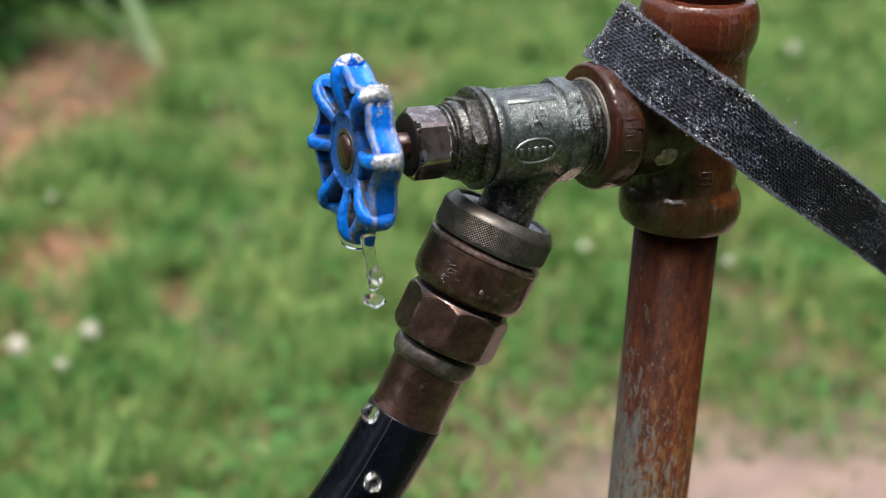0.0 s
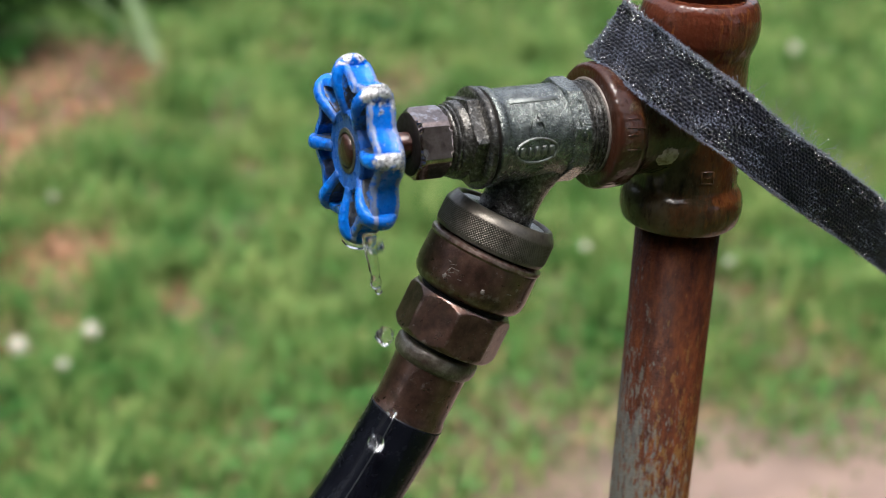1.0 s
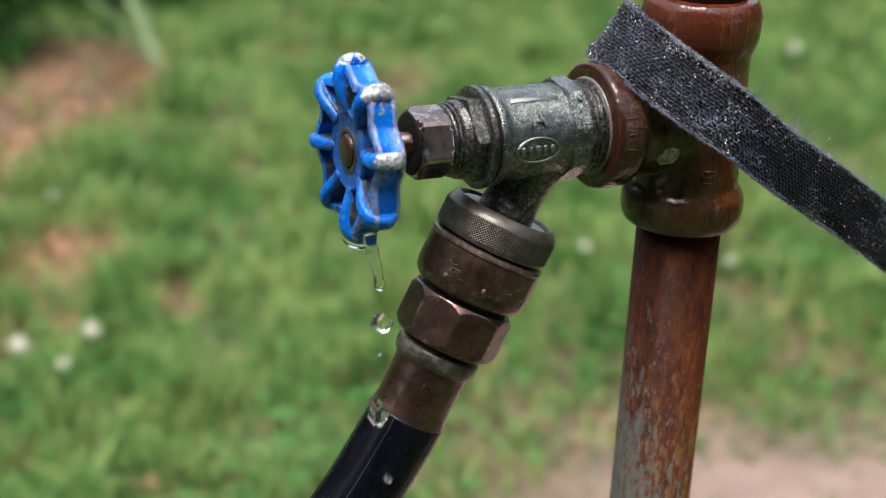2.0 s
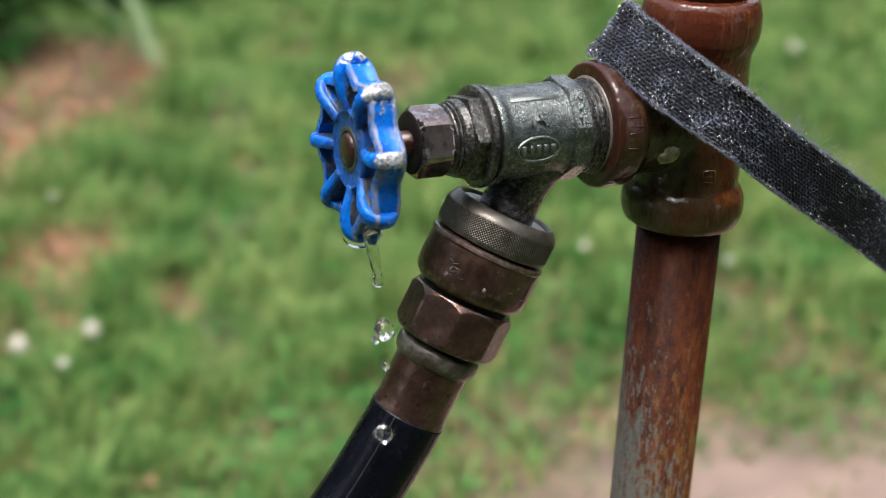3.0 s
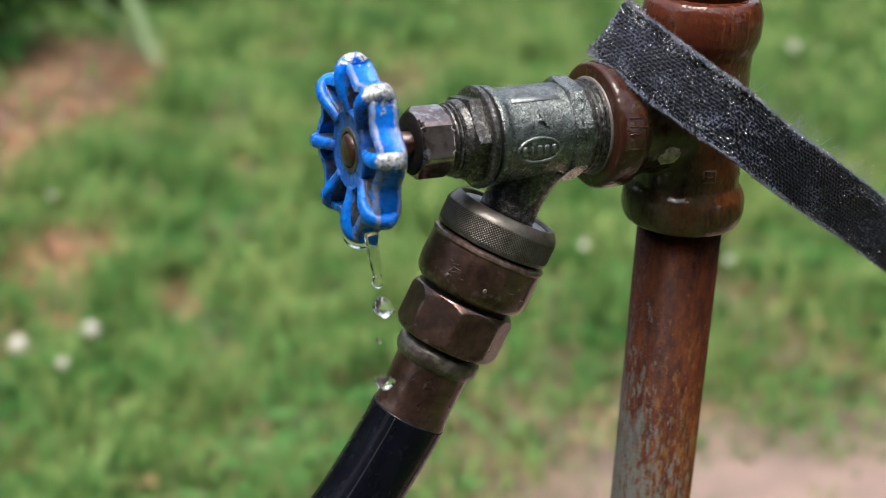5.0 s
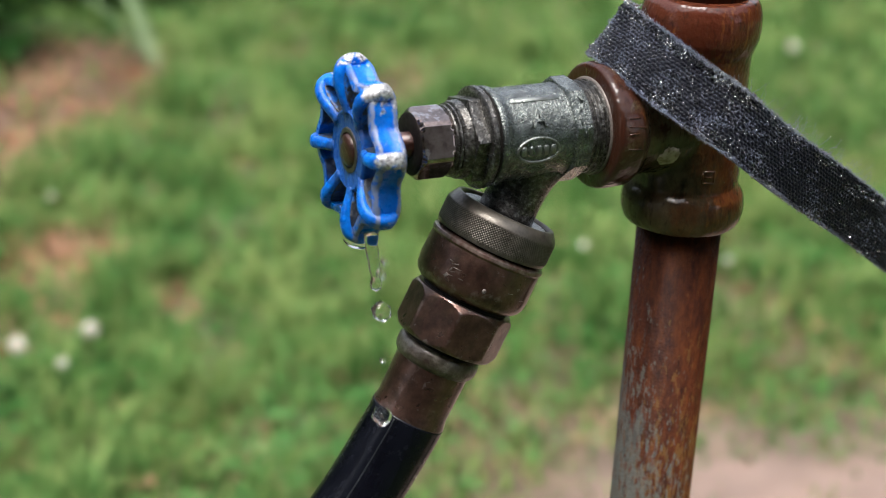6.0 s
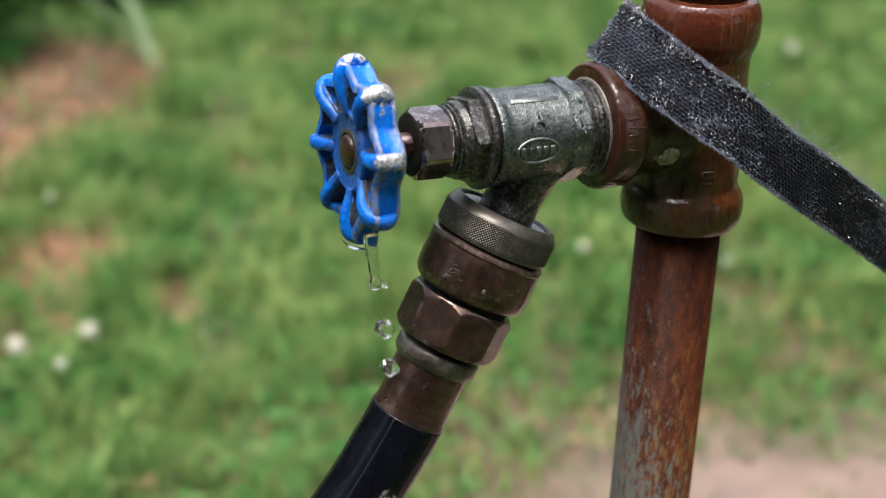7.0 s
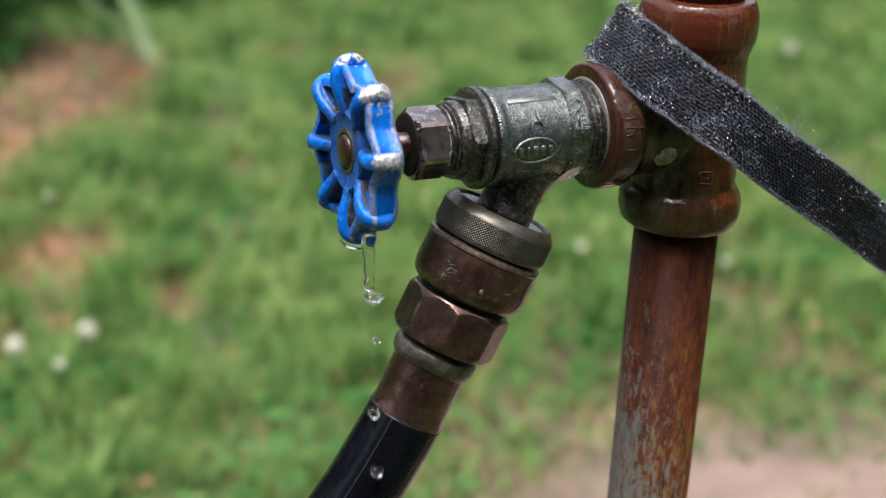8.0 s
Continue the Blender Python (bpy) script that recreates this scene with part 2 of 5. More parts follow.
def wheel_paint():
    """Blue paint, chipped to grey zinc where the wheel is gripped, grimed in places."""
    m = material("chipped_blue_paint", [(0.3, (0.001, 0.075, 0.42)), (0.6, (0.002, 0.165, 0.68)), (0.75, (0.004, 0.22, 0.78))],
                 220, (1, 1, 1), (0.22, 0.36), 0.0, 1.0, 420, 0.0, spec=0.32)
    overlay(m, (0.05, 0.06, 0.09), 0.68, 0.74, 300, rough=0.5, keep=0.5)
    t = m.node_tree
    b = t.nodes["Principled BSDF"]
    co = t.nodes.new("ShaderNodeTexCoord")
    cut = t.nodes.new("ShaderNodeVectorMath")
    cut.operation = "MULTIPLY"
    cut.inputs[1].default_value = (1, 1, 0)
    t.links.new(co.outputs["Object"], cut.inputs[0])
    rad = t.nodes.new("ShaderNodeVectorMath")
    rad.operation = "LENGTH"
    t.links.new(cut.outputs[0], rad.inputs[0])
    n = t.nodes.new("ShaderNodeTexNoise")
    n.inputs["Scale"].default_value, n.inputs["Detail"].default_value = 480, 8
    t.links.new(co.outputs["Object"], n.inputs["Vector"])
    amp = t.nodes.new("ShaderNodeMath")
    amp.operation = "MULTIPLY_ADD"
    amp.inputs[1].default_value, amp.inputs[2].default_value = 0.012, -0.006
    t.links.new(n.outputs[0], amp.inputs[0])
    ad = t.nodes.new("ShaderNodeMath")
    ad.operation = "ADD"
    t.links.new(rad.outputs["Value"], ad.inputs[0])
    t.links.new(amp.outputs[0], ad.inputs[1])
    # the grip wear is heaviest on the upper side
    dot = t.nodes.new("ShaderNodeVectorMath")
    dot.operation = "DOT_PRODUCT"
    dot.inputs[1].default_value = (0.10, 0.13, -0.10)
    t.links.new(co.outputs["Object"], dot.inputs[0])
    ad2 = t.nodes.new("ShaderNodeMath")
    ad2.operation = "ADD"
    t.links.new(ad.outputs[0], ad2.inputs[0])
    t.links.new(dot.outputs["Value"], ad2.inputs[1])
    mr = t.nodes.new("ShaderNodeMapRange")
    mr.inputs["From Min"].default_value, mr.inputs["From Max"].default_value = 0.0161, 0.0175
    t.links.new(ad2.outputs[0], mr.inputs[0])
    # darker grey in the openings between hub and rim, grey wear along the rim's lips
    xyz = t.nodes.new("ShaderNodeSeparateXYZ")
    t.links.new(co.outputs["Object"], xyz.inputs[0])
    zn = t.nodes.new("ShaderNodeMath")
    zn.operation = "MULTIPLY_ADD"
    zn.inputs[1].default_value = 0.25
    t.links.new(amp.outputs[0], zn.inputs[0])
    t.links.new(xyz.outputs["Z"], zn.inputs[2])
    off = t.nodes.new("ShaderNodeMath")
    off.operation = "SUBTRACT"
    off.inputs[1].default_value = 0.10855
    t.links.new(zn.outputs[0], off.inputs[0])
    lip = t.nodes.new("ShaderNodeMath")
    lip.operation = "ABSOLUTE"
    t.links.new(off.outputs[0], lip.inputs[0])
    rim = t.nodes.new("ShaderNodeMath")
    rim.operation = "MULTIPLY_ADD"
    rim.inputs[1].default_value = 0.3
    t.links.new(amp.outputs[0], rim.inputs[0])
    t.links.new(rad.outputs["Value"], rim.inputs[2])
    masks = []
    for source, lo, hi in ((ad.outputs[0], 0.0128, 0.0140), (rim.outputs[0], 0.0202, 0.0192), (xyz.outputs["Z"], 0.1128, 0.1118), (lip.outputs[0], 0.0025, 0.0027), (lip.outputs[0], 0.0041, 0.0037), (xyz.outputs["X"], -0.002, 0.004), (ad.outputs[0], 0.0170, 0.0185)):
        k = t.nodes.new("ShaderNodeMapRange")
        k.inputs["From Min"].default_value, k.inputs["From Max"].default_value = lo, hi
        t.links.new(source, k.inputs[0])
        masks.append(k.outputs[0])
    worn = masks[3]
    for other in masks[4:]:
        k = t.nodes.new("ShaderNodeMath")
        k.operation = "MULTIPLY"
        t.links.new(worn, k.inputs[0])
        t.links.new(other, k.inputs[1])
        worn = k.outputs[0]
    inner_grey = masks[0]
    for other in masks[1:3]:
        k = t.nodes.new("ShaderNodeMath")
        k.operation = "MULTIPLY"
        t.links.new(inner_grey, k.inputs[0])
        t.links.new(other, k.inputs[1])
        inner_grey = k.outputs[0]
    # dull film on the hub plate, its turned-away shade put into the colour
    film = t.nodes.new("ShaderNodeMapRange")
    film.inputs["From Min"].default_value, film.inputs["From Max"].default_value = 0.0145, 0.0115
    t.links.new(ad.outputs[0], film.inputs[0])
    for mask, colour, keep in ((film.outputs[0], (0.02, 0.045, 0.15), 0.65), (inner_grey, (0.035, 0.04, 0.05), 0.9), (worn, (0.25, 0.255, 0.27), 0.7)):
        k = t.nodes.new("ShaderNodeMath")
        k.operation = "MULTIPLY"
        k.inputs[1].default_value = keep
        t.links.new(mask, k.inputs[0])
        mix = t.nodes.new("ShaderNodeMix")
        mix.data_type = "RGBA"
        t.links.new(k.outputs[0], mix.inputs[0])
        t.links.new(b.inputs["Base Color"].links[0].from_socket, mix.inputs[6])
        mix.inputs[7].default_value = (*colour, 1)
        t.links.new(mix.outputs[2], b.inputs["Base Color"])
    # the bare metal is grainy and dulled
    grain = t.nodes.new("ShaderNodeTexNoise")
    grain.inputs["Scale"].default_value, grain.inputs["Detail"].default_value = 1500, 4
    t.links.new(co.outputs["Object"], grain.inputs["Vector"])
    zinc = t.nodes.new("ShaderNodeValToRGB")
    zinc.color_ramp.elements[0].position, zinc.color_ramp.elements[0].color = 0.36, (0.14, 0.14, 0.15, 1)
    zinc.color_ramp.elements[1].position, zinc.color_ramp.elements[1].color = 0.60, (0.74, 0.74, 0.75, 1)
    t.links.new(grain.outputs[0], zinc.inputs[0])
    for socket, target in (("Base Color", (0.50, 0.50, 0.52)), ("Metallic", 0.6), ("Roughness", 0.42)):
        mix = t.nodes.new("ShaderNodeMix")
        mix.data_type = "RGBA" if socket == "Base Color" else "FLOAT"
        k = 6 if socket == "Base Color" else 2
        t.links.new(mr.outputs[0], mix.inputs[0])
        if b.inputs[socket].is_linked:
            t.links.new(b.inputs[socket].links[0].from_socket, mix.inputs[k])
        else:
            mix.inputs[k].default_value = b.inputs[socket].default_value
        mix.inputs[k + 1].default_value = (*target, 1) if socket == "Base Color" else target
        if socket == "Base Color":
            t.links.new(zinc.outputs[0], mix.inputs[7])
        t.links.new(mix.outputs[2 if socket == "Base Color" else 0], b.inputs[socket])
    return m


BLUE = wheel_paint()
GRIMY = material("grimed_blue_paint", [(0.32, (0.010, 0.010, 0.011)), (0.5, (0.028, 0.034, 0.046)), (0.66, (0.062, 0.068, 0.078))],
                 330, (1, 1, 1), (0.4, 0.6), 0.1, 0.9, 700, 0.1, spec=0.35, wet_scale=600)
overlay(GRIMY, (0.004, 0.13, 0.52), 0.55, 0.62, 190, rough=0.3, keep=0.85)


def water_glass():
    m = bpy.data.materials.new("clear_water")
    m.use_nodes = True
    b = m.node_tree.nodes["Principled BSDF"]
    b.inputs["Base Color"].default_value = (1, 1, 1, 1)
    b.inputs["Roughness"].default_value = 0.0
    b.inputs["IOR"].default_value = 1.33
    b.inputs["Transmission Weight"].default_value = 1.0
    return m


WATER = water_glass()


def weave():
    """Black polyester webbing, faded brown in a few places."""
    m = material("black_webbing", [(0.3, (0.0025, 0.003, 0.0065)), (0.7, (0.009, 0.011, 0.020))], 700, (1, 1, 1), (0.4, 0.6), 0.0, 0.7, 2600, spec=0.2)
    return overlay(m, (0.055, 0.046, 0.042), 0.60, 0.74, 60, rough=0.6, axis=(3.0, 0.0, 0.0, -0.36), keep=0.7)


WEBBING = weave()
FIBRE = material("grey_lint", [(0.3, (0.06, 0.07, 0.11)), (0.7, (0.24, 0.27, 0.37))], 900, (1, 1, 1), (0.4, 0.6))


def leafy(name, dark, mid, light, patch, through_light=0.3):
    """Leaves and blades: each its own shade, and the patches of the lawn greener or yellower."""
    m = bpy.data.materials.new(name)
    m.use_nodes = True
    t = m.node_tree
    b = t.nodes["Principled BSDF"]
    g = t.nodes.new("ShaderNodeNewGeometry")
    n = t.nodes.new("ShaderNodeTexNoise")
    n.inputs["Scale"].default_value, n.inputs["Detail"].default_value, n.inputs["Roughness"].default_value = patch, 5, 0.75
    t.links.new(g.outputs["Position"], n.inputs["Vector"])
    broad = t.nodes.new("ShaderNodeTexNoise")
    broad.inputs["Scale"].default_value, broad.inputs["Detail"].default_value = patch * 0.4, 2
    t.links.new(g.outputs["Position"], broad.inputs["Vector"])
    both = t.nodes.new("ShaderNodeMath")
    both.operation = "ADD"
    t.links.new(n.outputs[0], both.inputs[0])
    t.links.new(broad.outputs[0], both.inputs[1])
    mr = t.nodes.new("ShaderNodeMapRange")
    mr.inputs["From Min"].default_value, mr.inputs["From Max"].default_value = 0.72, 1.28
    t.links.new(both.outputs[0], mr.inputs[0])
    mx = t.nodes.new("ShaderNodeMath")
    mx.operation = "MULTIPLY_ADD"
    mx.inputs[1].default_value = 0.65
    t.links.new(g.outputs["Random Per Island"], mx.inputs[0])
    hf = t.nodes.new("ShaderNodeMath")
    hf.operation = "MULTIPLY"
    hf.inputs[1].default_value = 0.65
    t.links.new(mr.outputs[0], hf.inputs[0])
    t.links.new(hf.outputs[0], mx.inputs[2])
    ramp = t.nodes.new("ShaderNodeValToRGB")
    e = ramp.color_ramp.elements
    e.new(0.5)
    for k, (p, c) in zip(e, ((0.05, dark), (0.5, mid), (0.95, light))):
        k.position, k.color = p, (*c, 1)
    t.links.new(mx.outputs[0], ramp.inputs[0])
    t.links.new(ramp.outputs[0], b.inputs["Base Color"])
    b.inputs["Roughness"].default_value = 0.55
    b.inputs["Specular IOR Level"].default_value = 0.15
    tr = t.nodes.new("ShaderNodeBsdfTranslucent")
    t.links.new(ramp.outputs[0], tr.inputs[0])
    ms = t.nodes.new("ShaderNodeMixShader")
    ms.inputs[0].default_value = through_light
    t.links.new(b.outputs[0], ms.inputs[1])
    t.links.new(tr.outputs[0], ms.inputs[2])
    t.links.new(ms.outputs[0], t.nodes["Material Output"].inputs["Surface"])
    return m


GRASS = leafy("lawn_grass", (0.018, 0.068, 0.014), (0.078, 0.192, 0.042), (0.258, 0.336, 0.110), 13.0)
CLOVER = leafy("clover_leaf", (0.025, 0.12, 0.025), (0.055, 0.21, 0.045), (0.12, 0.30, 0.085), 6.0)
STRAW = leafy("dry_straw", (0.16, 0.10, 0.05), (0.28, 0.2, 0.1), (0.42, 0.32, 0.18), 9.0, 0.15)
SHRUB = leafy("dark_shrub_leaf", (0.006, 0.022, 0.006), (0.02, 0.06, 0.012), (0.09, 0.21, 0.035), 7.0, 0.2)
IRIS = leafy("pale_strap_leaf", (0.08, 0.13, 0.06), (0.13, 0.20, 0.09), (0.22, 0.28, 0.15), 8.0, 0.3)
MULCH = leafy("red_brown_dead_leaf", (0.09, 0.034, 0.018), (0.24, 0.100, 0.050), (0.40, 0.23, 0.15), 9.0, 0.05)
PETAL = material("white_petals", [(0.35, (0.36, 0.32, 0.22)), (0.6, (0.66, 0.66, 0.58))], 120, (1, 1, 1), (0.5, 0.7))
STALK = material("green_stalk", [(0.3, (0.05, 0.12, 0.03)), (0.7, (0.1, 0.2, 0.06))], 200, (1, 1, 0.2), (0.5, 0.7))


def soil():
    """Bare earth between the grass; pale packed sand round the standpipe, red-brown litter under the shrubs."""
    m = material("garden_soil", [(0.3, (0.05, 0.038, 0.022)), (0.55, (0.11, 0.08, 0.045)), (0.75, (0.18, 0.13, 0.08))], 14, (1, 1, 1), (0.7, 0.95), 0.0, 0.6, 60)
    t = m.node_tree
    b = t.nodes["Principled BSDF"]
    co = t.nodes.new("ShaderNodeTexCoord")
    n = t.nodes.new("ShaderNodeTexNoise")
    n.inputs["Scale"].default_value, n.inputs["Detail"].default_value = 5, 7
    t.links.new(co.outputs["Object"], n.inputs["Vector"])
    for (x, y, r, stretch), colour in (((0.56, 1.06, 0.55, 1.0), (0.215, 0.150, 0.122)), ((-0.72, 2.76, 0.28, 0.62), (0.12, 0.066, 0.043)), ((-0.50, 2.02, 0.10, 1.0), (0.22, 0.12, 0.07))):
        sub = t.nodes.new("ShaderNodeVectorMath")
        sub.operation = "SUBTRACT"
        sub.inputs[1].default_value = (x, y, 0)
        t.links.new(co.outputs["Object"], sub.inputs[0])
        mul = t.nodes.new("ShaderNodeVectorMath")
        mul.operation = "MULTIPLY"
        mul.inputs[1].default_value = (1, stretch, 1)
        t.links.new(sub.outputs[0], mul.inputs[0])
        le = t.nodes.new("ShaderNodeVectorMath")
        le.operation = "LENGTH"
        t.links.new(mul.outputs[0], le.inputs[0])
        ad = t.nodes.new("ShaderNodeMath")
        ad.operation = "MULTIPLY_ADD"
        ad.inputs[1].default_value = 0.5 * r
        t.links.new(n.outputs[0], ad.inputs[0])
        t.links.new(le.outputs["Value"], ad.inputs[2])
        mr = t.nodes.new("ShaderNodeMapRange")
        mr.inputs["From Min"].default_value, mr.inputs["From Max"].default_value = r * 1.12, r * 1.40
        mr.inputs["To Min"].default_value, mr.inputs["To Max"].default_value = 1.0, 0.0
        t.links.new(ad.outputs[0], mr.inputs[0])
        tone = t.nodes.new("ShaderNodeMix")
        tone.data_type = "RGBA"
        tone.inputs[6].default_value = (*[c * 0.5 for c in colour], 1)
        tone.inputs[7].default_value = (*[min(1, c * 1.45) for c in colour], 1)
        fine = t.nodes.new("ShaderNodeTexNoise")
        fine.inputs["Scale"].default_value, fine.inputs["Detail"].default_value = 9, 8
        t.links.new(co.outputs["Object"], fine.inputs["Vector"])
        t.links.new(fine.outputs[0], tone.inputs[0])
        mix = t.nodes.new("ShaderNodeMix")
        mix.data_type = "RGBA"
        t.links.new(mr.outputs[0], mix.inputs[0])
        t.links.new(b.inputs["Base Color"].links[0].from_socket, mix.inputs[6])
        t.links.new(tone.outputs[2], mix.inputs[7])
        t.links.new(mix.outputs[2], b.inputs["Base Color"])
    # away from the bare patches and beyond the planted strip the lawn goes on as turf
    far = t.nodes.new("ShaderNodeVectorMath")
    far.operation = "DISTANCE"
    far.inputs[1].default_value = (0, 2.2, 0)
    t.links.new(co.outputs["Object"], far.inputs[0])
    mr = t.nodes.new("ShaderNodeMapRange")
    mr.inputs["From Min"].default_value, mr.inputs["From Max"].default_value = 1.9, 2.9
    t.links.new(far.outputs["Value"], mr.inputs[0])
    mix = t.nodes.new("ShaderNodeMix")
    mix.data_type = "RGBA"
    t.links.new(mr.outputs[0], mix.inputs[0])
    t.links.new(b.inputs["Base Color"].links[0].from_socket, mix.inputs[6])
    mix.inputs[7].default_value = (0.042, 0.072, 0.024, 1)
    t.links.new(mix.outputs[2], b.inputs["Base Color"])
    return m


SOIL = soil()
# surfaces of the added, unseen roof and walls that shape the light
WALL = material("pale_wall_paint", [(0.3, (0.55, 0.56, 0.57)), (0.7, (0.66, 0.67, 0.68))], 6, (1, 1, 1), (0.6, 0.8), 0.0, 0.3, 90)
BLOCKER = material("dark_blocker_boards", [(0.3, (0.02, 0.016, 0.012)), (0.7, (0.05, 0.04, 0.03))], 9, (1, 0.1, 1), (0.6, 0.8), 0.0, 0.3, 90)


# ---- helpers of this scene ----
def mesh_of(name, bm, mat, smooth=True):
    me = bpy.data.meshes.new(name)
    bmesh.ops.recalc_face_normals(bm, faces=bm.faces)
    bm.to_mesh(me)
    bm.free()
    me.materials.append(mat)
    if smooth:
        me.shade_smooth()
    return me


def part(name, bm, mat, parent, label="", smooth=True, crease=None):
    """One mesh object under a thing or a part, in the thing's own space."""
    ob = new(name, mesh_of(name, bm, mat, smooth))
    ob.parent = parent
    if crease is not None:
        ob.data.set_sharp_from_angle(angle=radians(crease))
    return tagged(ob, label) if label else ob


def thing(name, m, label, category, group="", kind=""):
    ob = new(name)
    ob.empty_display_size = 0.01
    ob.matrix_world = m
    return tagged(ob, label, category, group, kind)


def lathe(profile, segs=64, bm=None, m=None, sides=None, turn=0.0):
    """Turns (z, r) pairs in millimetres round z, closed at both ends. sides: a polygon's corners instead of a circle."""
    bm = bm or bmesh.new()
    m = m or Matrix()
    k = sides or segs
    rings = []
    for z, r in profile:
        rings.append([bm.verts.new(m @ Vector((r / 1000 * math.cos(radians(turn) + 2 * math.pi * i / k), r / 1000 * math.sin(radians(turn) + 2 * math.pi * i / k), z / 1000))) for i in range(k)])
    for a, b in zip(rings, rings[1:]):
        for i in range(k):
            bm.faces.new((a[i], a[(i + 1) % k], b[(i + 1) % k], b[i]))
    bm.faces.new(rings[0])
    bm.faces.new(rings[-1])
    return bm


def nut(z0, z1, corner, sides, turn, chamfer, slope=0.5, segs=96, blunt=0.992):
    """A chamfered polygonal nut: at every angle the smaller of the polygon's and the chamfer cone's radius."""
    bm = bmesh.new()
    flat = math.pi / sides
    inner = corner * math.cos(flat)
    zs = [z0] + [z0 + chamfer * f for f in (0.2, 0.4, 0.6, 0.8, 1.0)] + [z1 - chamfer * f for f in (1.0, 0.8, 0.6, 0.4, 0.2)] + [z1]
    rings = []
    for z in zs:
        d = min(z - z0, z1 - z)
        cone = inner * 0.985 + d * (corner - inner) / chamfer / slope
        ring = []
        for i in range(segs):
            q = 2 * math.pi * i / segs
            p = (q - radians(turn)) % (2 * flat) - flat
            poly = min(inner / math.cos(p), corner * blunt)
            r = min(poly, cone) / 1000
            ring.append(bm.verts.new((r * math.cos(q), r * math.sin(q), z / 1000)))
        rings.append(ring)
    for a, b in zip(rings, rings[1:]):
        for i in range(segs):
            bm.faces.new((a[i], a[(i + 1) % segs], b[(i + 1) % segs], b[i]))
    bm.faces.new(rings[0])
    bm.faces.new(rings[-1])
    return bm


def spline(points, n):
    """n + 1 points on a smooth curve through the given ones."""
    p = [Vector(q) for q in points]
    p = [2 * p[0] - p[1]] + p + [2 * p[-1] - p[-2]]
    out = []
    for i in range(n + 1):
        f = i / n * (len(p) - 3)
        k = min(int(f), len(p) - 4)
        t = f - k
        a, b, c, d = p[k:k + 4]
        out.append(0.5 * (2 * b + (c - a) * t + (2 * a - 5 * b + 4 * c - d) * t * t + (3 * b - a - 3 * c + d) * t ** 3))
    return out


def sweep(path, widths, thick, side, segs=12, bm=None, power=2.0):
    """A rounded bar along path; side: the way of its width; widths and thick: half sizes at each point."""
    bm = bm or bmesh.new()
    rings = []
    for i, p in enumerate(path):
        t = (path[min(i + 1, len(path) - 1)] - path[max(i - 1, 0)]).normalized()
        s = (side - t * side.dot(t)).normalized()
        u = t.cross(s)
        ring = []
        for k in range(segs):
            q = 2 * math.pi * k / segs
            c, d = math.cos(q), math.sin(q)
            c, d = math.copysign(abs(c) ** (2 / power), c), math.copysign(abs(d) ** (2 / power), d)
            ring.append(bm.verts.new(p + s * (c * widths[i]) + u * (d * thick[i])))
        rings.append(ring)
    for a, b in zip(rings, rings[1:]):
        for i in range(segs):
            bm.faces.new((a[i], a[(i + 1) % segs], b[(i + 1) % segs], b[i]))
    bm.faces.new(rings[0])
    bm.faces.new(rings[-1])
    return bm


def bead_cloud(name, beads, mat):
    """Many small beads (place, radius) as one mesh, each turned its own way."""
    bm = bmesh.new()
    bmesh.ops.create_icosphere(bm, subdivisions=2, radius=1)
    base = np.array([v.co for v in bm.verts])
    tris = np.array([[v.index for v in f.verts] for f in bm.faces])
    bm.free()
    rng = np.random.default_rng(5)
    verts, faces = [], []
    for k, (p, r) in enumerate(beads):
        turn = np.array(Euler(rng.uniform(0, 6, 3)).to_matrix())
        verts.append((base * rng.uniform(0.8, 1.2, 3)) @ turn * r + np.array(p))
        faces.append(tris + k * len(base))
    me = bpy.data.meshes.new(name)
    me.from_pydata(np.concatenate(verts).tolist(), [], np.concatenate(faces).tolist())
    me.materials.append(mat)
    me.shade_smooth()
    return me


def bend_on(bm, z0, q0, r):
    """Lays a flat shape (x along the axis, y round it, z outwards; metres) on a cylinder of radius r about z."""
    for v in bm.verts:
        q = radians(q0) + v.co.y / r
        k = r + v.co.z
        v.co = Vector((k * math.cos(q), k * math.sin(q), z0 + v.co.x))


def bar(x, y, l, w, h, q=0.0):
    bm = bmesh.new()
    bmesh.ops.create_cube(bm, size=1, matrix=Matrix.Translation((x, y, 0)) @ pose(0, 0, 0, 0, 0, q) @ Matrix.Diagonal((l, w, h, 1)))
    bmesh.ops.bevel(bm, geom=bm.edges[:], offset=min(l, w, h) * 0.25, segments=1, affect="EDGES")
    return bm


def fuse(ob, voxel, rounds=6):
    """Melts the crossing shapes of a casting into one skin with soft inner corners."""
    r = ob.modifiers.new("fuse", "REMESH")
    r.mode, r.voxel_size, r.use_smooth_shade = "VOXEL", voxel, True
    s = ob.modifiers.new("soften", "SMOOTH")
    s.factor, s.iterations = 0.5, rounds
    return ob


# ---- ground ----
def ground():
    bm = bmesh.new()
    marks = [-300, -60, -15, -5, -3, -2, -1.5, -1, -0.6, -0.3, 0, 0.3, 0.6, 1, 1.5, 2, 3, 5, 15, 60, 300]
    grid = [[bm.verts.new((x, y + 2, 0)) for x in marks] for y in marks]
    for a, b in zip(grid, grid[1:]):
        for i in range(len(marks) - 1):
            bm.faces.new((a[i], a[i + 1], b[i + 1], b[i]))
    ob = new("ground", mesh_of("ground", bm, SOIL, False))
    return tagged(ob, "patchy lawn soil with a pale bare sandy spot", "ground", kind="structure")


ground()


